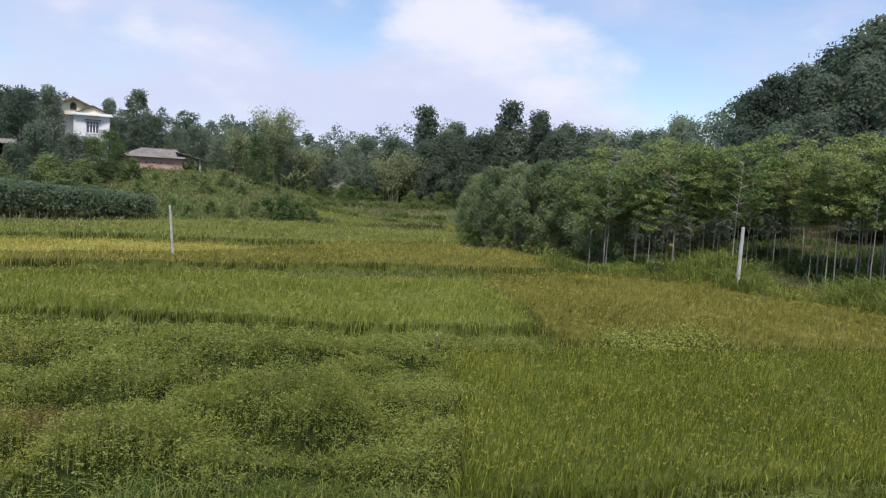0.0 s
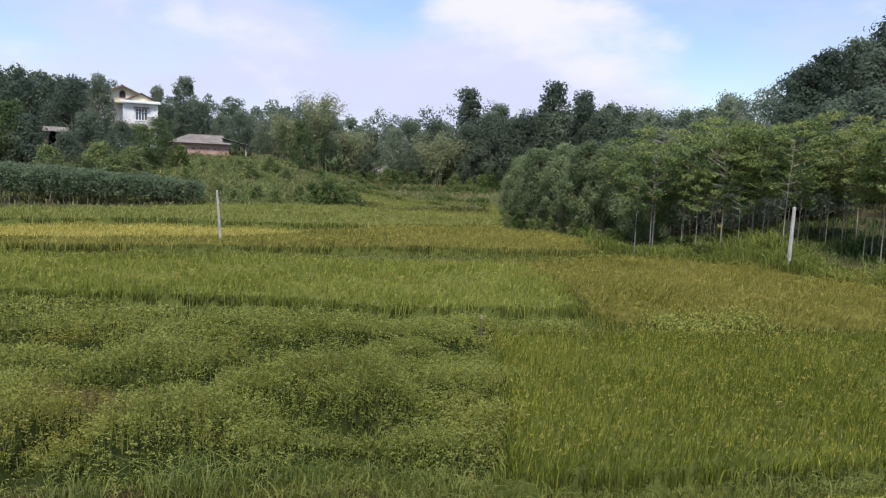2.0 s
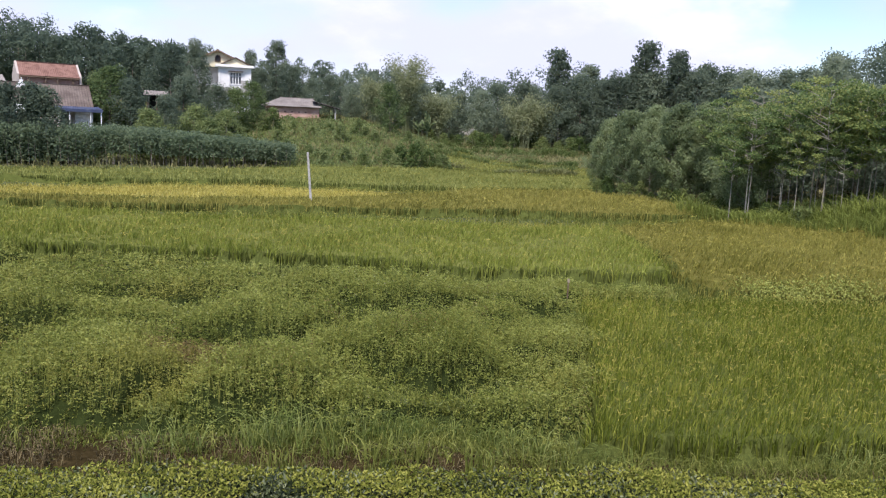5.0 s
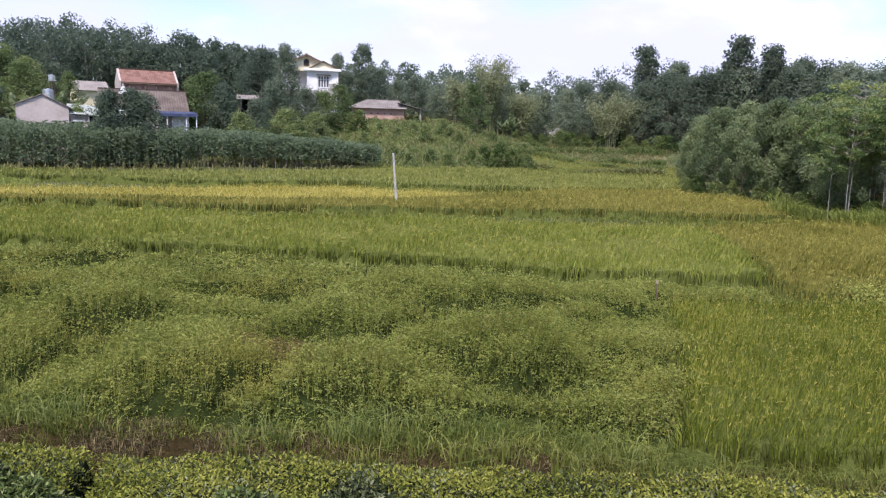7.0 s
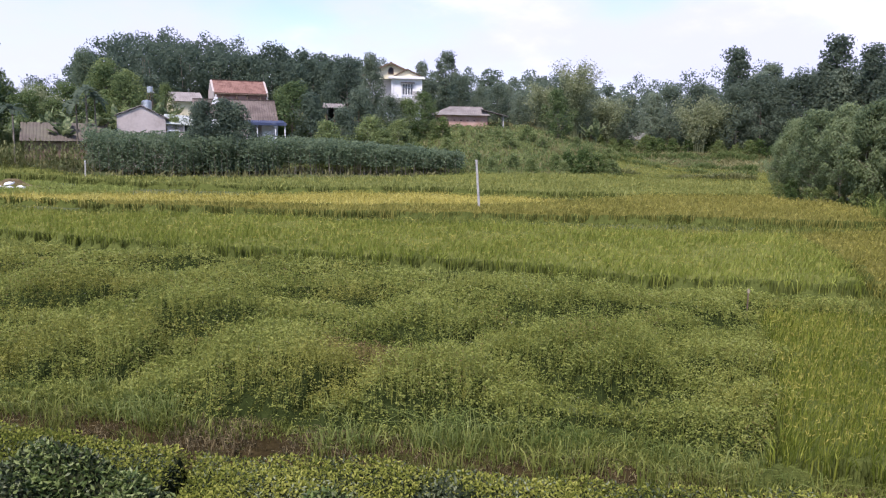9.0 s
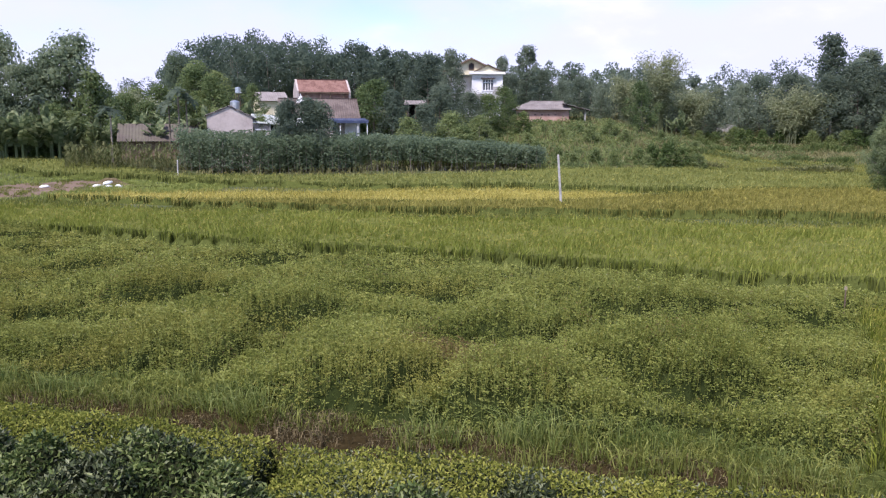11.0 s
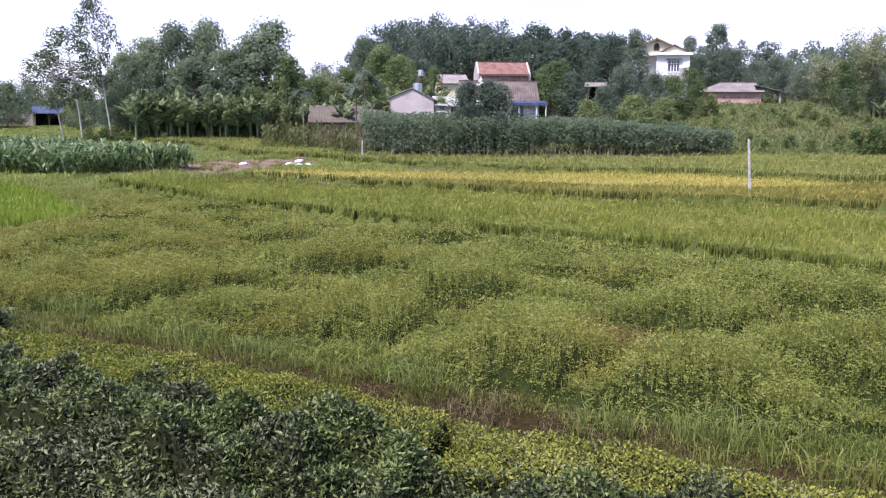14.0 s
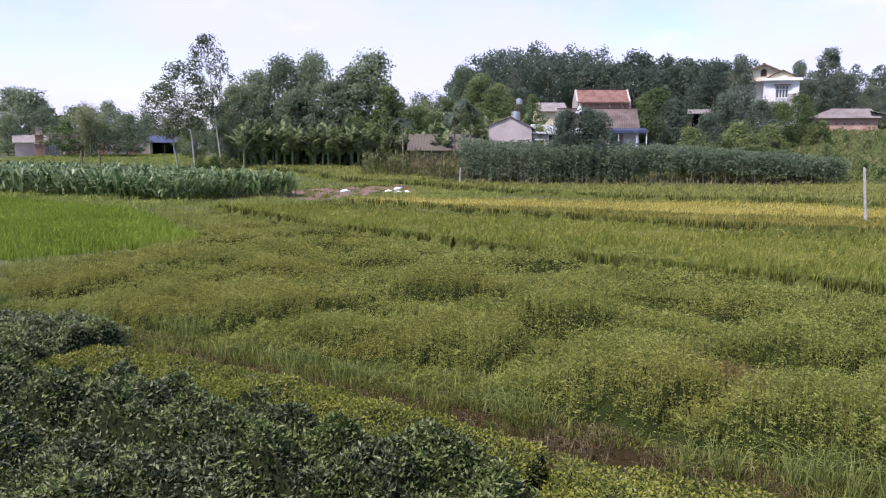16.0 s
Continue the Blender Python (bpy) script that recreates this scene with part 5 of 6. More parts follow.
scrub("slope_scrub", [polar(4, 86), polar(-3, 84), polar(-12, 87), polar(-19, 104), polar(-20, 122), polar(-6, 118), polar(0, 108), polar(4, 98)], 1.3, 0.62, "rough low scrub and creepers on the slope", 81, 0.22, 70, M_LEAF_SLOPE)
scrub("terrace_scrub", [polar(-13, 104), polar(-19, 106), polar(-22, 92), polar(-23, 112), polar(-22, 134), polar(-14, 126)], 3.0, 0.5, "scattered low scrub between the far terraces", 82)
scrub("garden_scrub", [polar(22, 86), polar(10, 86), polar(0, 88), polar(0, 104), polar(10, 108), polar(22, 100)], 1.3, 0.8, "tangled garden growth around the houses", 83, 0.3, 45)
scrub("grove_scrub", [polar(-30, 56), polar(-35, 51.5), polar(-46, 49.5), polar(-58, 46), polar(-58, 60), polar(-46, 64), polar(-32, 68)], 1.5, 0.3, "shady low scrub under the grove", 84)
for k, (a0, a1, d0, d1) in enumerate(((-9, -21.5, 92, 99), (-11, -22, 101, 107), (-12, -22.5, 110, 117), (-14, -22.5, 120, 128))):
    grass("terrace_grass", [polar(a0, d0), polar((a0 + a1) / 2, d0 - 1.5), polar(a1, d0), polar(a1, d1), polar((a0 + a1) / 2, d1 - 1), polar(a0, d1)], 0.62, 8, 0.6, 0.085, (M_GRASS_PALE, M_RICE_BACK, M_GRASS_PALE, M_GRASS_PALE)[k], "narrow pale terrace of grass and rice stubble", 85 + k)
for d, mat in ((89.6, M_STALK), (99.8, M_LEAF_SHRUB), (108.4, M_LEAF_SHRUB), (118.6, M_LEAF_SHRUB)):
    grass("terrace_bund", [polar(-12.5, d), polar(-17, d - 1.2), polar(-22.5, d), polar(-22.5, d + 0.9), polar(-17, d - 0.3), polar(-12.5, d + 0.9)], 0.25, 9, 1.15, 0.09, mat, "rough grass on a narrow terrace bund", int(d))
grass("slope_grass", [polar(3, 85), polar(-3, 83), polar(-9, 85), polar(-11, 92), polar(-12, 118), polar(-6, 116), polar(0, 106)], 0.44, 8, 0.45, 0.055, M_GRASS_SLOPE, "rough pale green grass on the open slope", 93)
for i in range(20):
    az = -1.5 - 12 * (i + TREE_RNG.uniform(0, 1)) / 20
    place_tree("shrub", *polar(az, TREE_RNG.uniform(86, 108)), TREE_RNG.uniform(0.8, 1.9), "wild green shrub on the grassy slope", "slope shrubs", name="shrub", category="shrub", wide=1.3, crown_mat=M_LEAF_SLOPE)
for az, d, h in ((-10.2, 88, 2.3), (-11.2, 87, 2.7), (-12.1, 88, 2.2), (-9.3, 89, 1.8), (-12.9, 90, 1.6), (-7.6, 87, 1.5)):
    place_tree("shrub", *polar(az, d), h, "dense green bush at the foot of the slope", "slope shrubs", name="shrub", category="shrub", wide=1.1)
for i in range(26):
    az = 22 - 24 * (i + TREE_RNG.uniform(0, 1)) / 26
    place_tree("shrub", *polar(az, TREE_RNG.uniform(86, 104)), TREE_RNG.uniform(1.4, 2.8), "garden shrub below the village houses", "garden shrubs", name="shrub", category="shrub", wide=1.1)
for i in range(20):
    az = -12 - 14 * (i + TREE_RNG.uniform(0, 1)) / 20
    place_tree("shrub", *polar(az, TREE_RNG.uniform(121, 127)), TREE_RNG.uniform(1.5, 2.6), "dark shrub along the wood's edge", "wood edge shrubs", name="shrub", category="shrub", wide=1.2)
for i in range(24):
    t = (i + TREE_RNG.uniform(0, 1)) / 24
    place_tree("shrub", *polar(-23.6 - 14 * t, 70 - 22 * t + TREE_RNG.uniform(0, 2)), TREE_RNG.uniform(0.8, 1.7), "low shrub at the foot of the grove", "grove shrubs", name="shrub", category="shrub")
for i in range(32):
    az = 26 + 14 * (i + TREE_RNG.uniform(0, 1)) / 32
    place_tree("shrub", *polar(az, TREE_RNG.uniform(88.5, 91.5)), TREE_RNG.uniform(0.9, 1.7), "tangled shrub along the field edge", "field edge shrubs", name="shrub", category="shrub", wide=1.2)
for az, d, h in ((29.5, 93, 5.7), (28.5, 94, 4.9), (25.8, 94, 4.4), (27.2, 93, 3.8)):
    place_tree("light", *polar(az, d), h, "round fruit tree with yellowish flowers", "orchard trees", wide=1.4)
scrub("bund_weeds", [(15.2, 22.3), (17, 21.7), (19.2, 21.5), (19.6, 22.6), (17.5, 23.4), (15.6, 23.2)], 0.24, 1.15, "low leafy weed patch on the bund", 96, 0.09, 120, M_WEED)
GROVE_EDGE = [polar(-29, 55), polar(-34, 49.2), polar(-40, 48), polar(-48, 44), polar(-56, 40), polar(-56, 44), polar(-48, 49), polar(-40, 52), polar(-34, 53)]
grass("reed_grass", GROVE_EDGE, 0.33, 13, 2.2, 0.045, M_GRASS_FIELD, "tall reedy grass at the foot of the grove", 75, bend=0.9, tufts=-0.9)
grass("grove_undergrowth", [polar(-30, 56), polar(-35, 52), polar(-46, 51), polar(-58, 48), polar(-58, 66), polar(-46, 68), polar(-32, 72)], 0.55, 8, 0.8, 0.07, M_LEAF_SHRUB, "shady undergrowth beneath the plantation trees", 76)
ground_patch("grove_floor", [polar(-29, 58), polar(-34, 53), polar(-40, 51.5), polar(-48, 49), polar(-60, 46), polar(-60, 90), polar(-45, 95), polar(-30, 80)], M_LITTER, "dark leaf-littered earth under the grove", step=1.0)

# ---- posts ----
def post(name, x, y, z, height, lean_x, lean_y, label, w=0.14, mat=None):
    p = thing(name, label, "post", at=(x, y, z))
    bm = bmesh.new()
    for k, s in ((0, 1.0), (1, 0.82)):
        for sx, sy in ((-1, -1), (1, -1), (1, 1), (-1, 1)):
            bm.verts.new((sx * w / 2 * s + k * lean_x, sy * w / 2 * s + k * lean_y, k * height))
    bm.verts.ensure_lookup_table()
    v = bm.verts
    for f in ((3, 2, 1, 0), (4, 5, 6, 7), (0, 1, 5, 4), (1, 2, 6, 5), (2, 3, 7, 6), (3, 0, 4, 7)):
        bm.faces.new([v[i] for i in f])
    bmesh.ops.bevel(bm, geom=bm.edges[:], offset=w * 0.1, segments=1, affect="EDGES")
    part("shaft", bm, mat or M_CONCRETE, p)
    return p


post("concrete_post", 3.50, 48.88, -0.05, 3.42, -0.28, 0.0, "slim weathered concrete post leaning in the rice", 0.15)
post("concrete_post", 31.80, 34.60, -0.05, 4.05, 0.10, 0.0, "thick pale concrete post at the grove's edge", 0.17)
post("stake", -28.7, 70.3, 0, 1.8, 0.03, 0, "pale wooden stake at the corner of the cassava", 0.13)
post("stake", *polar(47.2, 86), 0, 3.3, 0.05, 0, "dark wooden post in the flat fields", 0.18, M_WOOD)
post("stake", *polar(46.1, 86), 0, 3.1, -0.05, 0, "dark wooden post in the flat fields", 0.18, M_WOOD)
post("stake", *polar(4.15, 90), 1.3, 2.6, 0.02, 0, "weathered grey post among garden shrubs", 0.16)


# ---- houses: local x along the front, y to the back, base at the origin ----
def boxes(items, bevel=0.0):
    """One bmesh of several butted boxes (x0, y0, z0, x1, y1, z1)."""
    bm = bmesh.new()
    for x0, y0, z0, x1, y1, z1 in items:
        m = Matrix.Translation(((x0 + x1) / 2, (y0 + y1) / 2, (z0 + z1) / 2)) @ Matrix.Diagonal((x1 - x0, y1 - y0, z1 - z0, 1))
        bmesh.ops.create_cube(bm, size=1, matrix=m)
    return bm


def pierced(w, z0, z1, t, openings):
    """A wall along x from 0 to w, of thickness t, with openings (x0, z0, x1, z1) that go through it, side by side."""
    items, x = [], 0.0
    for ox0, oz0, ox1, oz1 in openings:
        items.append((x, 0, z0, ox0, t, z1))
        if oz0 > z0:
            items.append((ox0, 0, z0, ox1, t, oz0))
        items.append((ox0, 0, oz1, ox1, t, z1))
        x = ox1
    items.append((x, 0, z0, w, t, z1))
    return boxes(items)


def sheet(name, parent, corners, mat, waves, depth=0.035, thick=0.06, label=""):
    """A ribbed roof slope: corners are eave left, eave right, ridge right, ridge left; ribs run from eave to ridge."""
    el, er, rr, rl = [np.array(c, float) for c in corners]
    n = waves * 4
    u = np.linspace(0, 1, n + 1)[:, None]
    nor = np.cross(er - el, rl - el)
    nor /= np.linalg.norm(nor)
    rib = nor * (depth * np.abs(np.sin(np.pi * waves * u)))
    rows = 5
    g = Geo()
    lines = []
    for k in range(rows + 1):
        v = k / rows
        lines.append((el + (er - el) * u) * (1 - v) + (rl + (rr - rl) * u) * v + rib + nor * (0.03 * (k % 2)))
    top = np.stack(lines, 0)
    low = np.stack([lines[0] - nor * thick, lines[-1] - nor * thick], 0)
    m = n + 1
    i, j = np.meshgrid(np.arange(rows), np.arange(n), indexing="ij")
    g.add(top.reshape(-1, 3), np.stack([i * m + j, i * m + j + 1, (i + 1) * m + j + 1, (i + 1) * m + j], -1).reshape(-1, 4))
    j = np.arange(n)
    g.add(low.reshape(-1, 3), np.stack([j, m + j, m + j + 1, j + 1], -1))
    g.add(np.concatenate([top[0], low[0]]), np.stack([j, m + j, m + j + 1, j + 1], -1))
    return part(name, g, mat, parent, label)


def window(parent, x0, z0, x1, z1, y, panes, label="white-framed window", sill=True):
    """A framed window set in an opening whose front face is at y."""
    w = part("window", boxes([(x0, y + 0.06, z0, x0 + 0.07, y + 0.14, z1), (x1 - 0.07, y + 0.06, z0, x1, y + 0.14, z1), (x0 + 0.07, y + 0.06, z0, x1 - 0.07, y + 0.14, z0 + 0.07), (x0 + 0.07, y + 0.06, z1 - 0.07, x1 - 0.07, y + 0.14, z1)]), M_WHITE, parent, label)
    step = (x1 - x0 - 0.14) / panes
    for i in range(panes):
        a = x0 + 0.07 + i * step
        part("pane", block(a + 0.05, y + 0.10, z0 + 0.07, a + step - 0.05, y + 0.115, z1 - 0.07), M_GLASS, w, "dark window glass")
        if i:
            part("mullion", block(a - 0.05, y + 0.07, z0 + 0.07, a + 0.05, y + 0.13, z1 - 0.07), M_WHITE, w)
    part("transom", block(x0 + 0.07, y + 0.075, z1 - 0.52, x1 - 0.07, y + 0.125, z1 - 0.44), M_WHITE, w)
    if sill:
        part("sill", block(x0 - 0.08, y - 0.08, z0 - 0.08, x1 + 0.08, y + 0.06, z0), M_WHITE, w)


def gable(parent, name, w, h, rise, t, y, mat, x=0.0, z0=0.0, label=""):
    return part(name, prism([(x, z0), (x + w, z0), (x + w, h), (x + w / 2, h + rise), (x, h)], "y", y, y + t), mat, parent, label)


def white_house():
    ob = thing("white_house", "two-storey white house with cream gables and brown roof", "house", at=(-4.45, 117.6, 5.3), turn=4)
    part("ground_storey", pierced(8.0, -1.5, 3.2, 0.25, [(1.0, 0.0, 2.0, 2.2), (5.0, 0.9, 6.6, 2.3)]), M_WHITE, ob).matrix_basis = pose(-3.7, 0.7, 0)
    part("side_wall", block(4.05, 0.95, -1.5, 4.3, 9.0, 3.2), M_WHITE, ob)
    part("side_wall", block(-3.7, 0.95, -1.5, -3.45, 9.0, 6.6), M_WHITE, ob)
    part("back_wall", block(-3.45, 8.75, -1.5, 4.05, 9.0, 6.6), M_WHITE, ob)
    part("balcony_slab", boxes([(-3.9, -0.5, 3.2, 4.5, 9.1, 3.42), (-3.9, -0.5, 3.42, 4.5, -0.38, 3.85)]), M_CONCRETE, ob, "grey concrete balcony slab with a low parapet")
    # upper room that stands forward
    part("upper_wall", pierced(4.25, 3.42, 6.6, 0.25, [(1.45, 4.35, 3.05, 5.95)]), M_WHITE, ob)
    part("upper_side_wall", block(4.0, 0.25, 3.42, 4.25, 8.75, 6.6), M_WHITE, ob)
    part("upper_side_wall", block(0.0, 0.25, 3.42, 0.25, 3.0, 6.6), M_WHITE, ob)
    part("upper_back_wall", block(-3.45, 3.0, 3.42, 0.25, 3.2, 6.6), M_WHITE, ob)
    part("pilaster", block(-0.06, -0.08, 3.42, 0.22, 0.0, 6.5), M_WHITE, ob)
    part("pilaster", block(4.03, -0.08, 3.42, 4.31, 0.0, 6.5), M_WHITE, ob)
    window(ob, 1.45, 4.35, 3.05, 5.95, 0.0, 4, "white-framed window with four dark lights")
    part("lintel_hood", block(1.25, -0.35, 6.0, 3.25, 0.0, 6.12), M_BROWNTILE, ob, "dark hood over the window")
    part("wall_patch", block(2.9, -0.03, 3.5, 4.0, 0.0, 4.9), M_CONCRETE, ob, "grey patch on the lower right of the wall")
    part("cornice", boxes([(-0.5, -0.5, 6.6, 4.7, 0.6, 6.78), (-0.4, -0.4, 6.78, 4.6, 0.5, 6.95)]), M_WHITE, ob)
    # main gable
    gable(ob, "gable_wall", 7.6, 7.1, 1.6, 0.25, 1.0, M_CREAM, -3.9, 6.6)
    aw = part("attic_window", prism([(-0.5, 7.25), (0.3, 7.25), (0.3, 7.9), (0.18, 8.15), (-0.1, 8.28), (-0.38, 8.15), (-0.5, 7.9)], "y", 0.93, 1.0), M_WOOD, ob, "arched brown attic window")
    part("pane", prism([(-0.4, 7.35), (0.2, 7.35), (0.2, 7.88), (0.1, 8.06), (-0.1, 8.16), (-0.3, 8.06), (-0.4, 7.88)], "y", 0.91, 0.93), M_INTERIOR_SHADE, aw)
    sheet("roof", ob, [(-4.3, 9.3, 6.95), (-4.3, 0.5, 6.95), (-0.1, 0.5, 8.85), (-0.1, 9.3, 8.85)], M_BROWNTILE, 30)
    sheet("roof", ob, [(4.1, 0.5, 6.95), (4.1, 9.3, 6.95), (-0.1, 9.3, 8.85), (-0.1, 0.5, 8.85)], M_BROWNTILE, 30)
    part("ridge_cap", block(-0.22, 0.45, 8.82, 0.02, 9.3, 8.95), M_BROWNTILE, ob)
    for x0, z0, x1, z1 in ((-4.35, 6.9, -0.1, 8.82), (-0.1, 8.82, 4.15, 6.9)):
        part("barge_board", prism([(x0, z0 - 0.1), (x1, z1 - 0.1), (x1, z1 + 0.1), (x0, z0 + 0.1)], "y", 0.42, 0.5), M_WOOD, ob, "brown roof edge")
    # small front gable
    gable(ob, "porch_gable", 3.4, 6.97, 0.85, 0.2, 0.0, M_CREAM, 0.5, 6.95)
    for x0, z0, x1, z1 in ((0.25, 6.9, 2.2, 7.9), (2.2, 7.9, 4.15, 6.9)):
        part("porch_roof", prism([(x0, z0), (x1, z1), (x1, z1 + 0.12), (x0, z0 + 0.12)], "y", -0.3, 1.0), M_WOOD, ob)


white_house()


def brick_house():
    ob = thing("brick_house", "long pink brick house under a grey hipped roof", "house", at=(1.7, 112.0, 4.9), turn=-3)
    vents = []
    part("front_wall", pierced(7.1, -1.5, 2.1, 0.22, vents), M_BRICK, ob)
    part("side_wall", block(0, 0.22, -1.5, 0.22, 5, 2.1), M_BRICK, ob)
    part("side_wall", block(6.88, 0.22, -1.5, 7.1, 5, 2.1), M_BRICK, ob)
    part("back_wall", block(0.22, 4.78, -1.5, 6.88, 5, 2.1), M_BRICK, ob)
    part("floor_slab", block(-0.1, -0.15, -1.5, 9.4, 5.1, -0.02), M_CONCRETE, ob)
    # vents: flat dark plates on the wall, coloured as shaded holes
    for i in range(5):
        part("vent", block(1.6 + 0.9 * i, -0.012, 1.25, 1.82 + 0.9 * i, 0.0, 1.38), M_INTERIOR_SHADE, ob, "small dark plate painted as a shaded vent hole")
    z, r = 2.1, 3.15
    sheet("roof", ob, [(-0.5, -0.5, z - 0.1), (7.5, -0.5, z - 0.1), (6.3, 2.5, r), (1.9, 2.5, r)], M_GREYTILE, 26)
    sheet("roof", ob, [(7.5, 5.5, z - 0.1), (-0.5, 5.5, z - 0.1), (1.9, 2.5, r), (6.3, 2.5, r)], M_GREYTILE, 26)
    sheet("roof", ob, [(-0.5, 5.5, z - 0.1), (-0.5, -0.5, z - 0.1), (1.9, 2.5, r), (1.9, 2.5, r)], M_GREYTILE, 18)
    part("ridge_cap", block(1.8, 2.4, r, 6.45, 2.6, r + 0.1), M_GREYTILE, ob)
    # porch at the end
    sheet("porch_roof", ob, [(9.9, -0.3, 1.95), (9.9, 5.2, 1.95), (6.2, 5.2, 2.85), (6.2, -0.3, 2.85)], M_GREYTILE, 18)
    for y in (0.1, 2.4, 4.8):
        part("porch_post", block(9.2, y, -0.02, 9.36, y + 0.16, 2.05), M_CONCRETE, ob)
    part("porch_parapet", block(7.25, 0.0, -0.02, 9.1, 0.14, 0.5), M_WHITE, ob, "low white porch parapet")
    part("porch_door", block(7.1, 1.2, -0.02, 7.16, 2.2, 1.9), M_WOOD, ob)


brick_house()


def red_roof_house():
    ob = thing("red_roof_house", "old house with a weathered red clay tile roof", "house", at=(-24.2, 96.4, 5.4), turn=20, size=0.85)
    part("front_wall", pierced(7.0, -1.5, 4.0, 0.25, [(0.8, 0.0, 1.8, 2.2), (2.8, 0.0, 4.2, 2.3), (5.2, 0.0, 6.2, 2.2)]), M_BRICK, ob, "orange-brown front wall in shade")
    part("back_wall", block(0, 4.75, -1.5, 7.0, 5.0, 4.0), M_CREAM, ob)
    for x in (-0.25, 7.0):
        part("gable_wall", prism([(-0.3, -1.5), (5.3, -1.5), (5.3, 4.0), (2.5, 5.68), (-0.3, 4.0)], "x", x, x + 0.25), M_MORTAR, ob, "stained whitewashed gable wall")
    sheet("roof", ob, [(0, -0.45, 3.85), (7.0, -0.45, 3.85), (7.0, 2.5, 5.6), (0, 2.5, 5.6)], M_REDTILE, 32)
    sheet("roof", ob, [(7.0, 5.45, 3.85), (0, 5.45, 3.85), (0, 2.5, 5.6), (7.0, 2.5, 5.6)], M_REDTILE, 32)
    part("ridge_cap", block(0, 2.38, 5.6, 7.0, 2.62, 5.74), M_REDTILE, ob)
    part("eave_board", block(0, -0.5, 3.66, 7.0, -0.45, 3.8), M_WOOD, ob)
    for x in (0.9, 2.9, 4.3, 6.1):
        part("veranda_post", block(x, -0.4, -1.0, x + 0.16, -0.24, 3.75), M_WOOD, ob)


red_roof_house()


def brown_roof_house():
    ob = thing("brown_roof_house", "long low house with a brown roof and blue awning", "house", at=(-26.2, 87.9, 2.6), turn=14)
    part("front_wall", pierced(8.6, -1.5, 3.2, 0.22, [(0.6, 0, 1.6, 2.1), (2.6, 0.9, 3.8, 2.1), (5.8, 0, 6.8, 2.2)]), M_GREYWALL, ob).matrix_basis = pose(1.8, 0, 0)
    part("back_wall", block(1.8, 4.6, -1.5, 10.4, 4.8, 3.2), M_GREYWALL, ob)
    for x in (1.8, 10.2):
        part("gable_wall", prism([(0.22, -1.5), (4.6, -1.5), (4.6, 3.2), (2.4, 5.0), (0.22, 3.2)], "x", x, x + 0.2), M_GREYWALL, ob)
    sheet("roof", ob, [(1.5, -0.5, 2.95), (10.7, -0.5, 2.95), (10.5, 2.4, 5.1), (1.7, 2.4, 5.1)], M_BROWNTILE, 36)
    sheet("roof", ob, [(10.7, 5.3, 2.95), (1.5, 5.3, 2.95), (1.7, 2.4, 5.1), (10.5, 2.4, 5.1)], M_BROWNTILE, 36)
    part("ridge_cap", block(1.7, 2.3, 5.1, 10.5, 2.5, 5.22), M_BROWNTILE, ob)
    a = sheet("awning", ob, [(7.0, -2.4, 2.72), (11.4, -2.4, 2.72), (11.2, -0.3, 2.95), (7.2, -0.3, 2.95)], M_BLUE, 20, label="blue sheet-metal awning")
    part("fascia", block(7.0, -2.44, 2.45, 11.4, -2.38, 2.72), M_BLUE, a, "dark blue awning edge")
    for x in (7.3, 8.3, 10.2, 11.2):
        part("awning_post", block(x, -2.3, -1.2, x + 0.1, -2.2, 2.68), M_WHITE, ob)
    part("porch_wall", block(8.9, -0.6, -1.5, 10.6, -0.45, 2.9), M_WHITE, ob, "pale blue-white porch wall")
    part("porch_bench", boxes([(9.6, -2.3, 0.3, 11.4, -1.8, 0.42), (9.7, -2.2, -1.2, 9.85, -1.9, 0.3), (11.1, -2.2, -1.2, 11.25, -1.9, 0.3)]), M_WHITE, ob)


brown_roof_house()


def gate_ornament():
    ob = thing("stepped_ornament", "white stepped ornamental gable top on a roof", "ornament", at=(-22.4, 90.0, 7.2), turn=14, size=0.6)
    for k, (w, h) in enumerate(((1.5, 0.5), (1.0, 0.4), (0.55, 0.4))):
        z = sum((0.5, 0.4)[:k])
        part("tier", block(-w / 2, -0.2 + 0.03 * k, z, w / 2, 0.2 - 0.03 * k, z + h, 0.03), M_WHITE, ob)
    part("finial", block(-0.08, -0.08, 1.3, 0.08, 0.08, 1.75, 0.02), M_WHITE, ob)


gate_ornament()


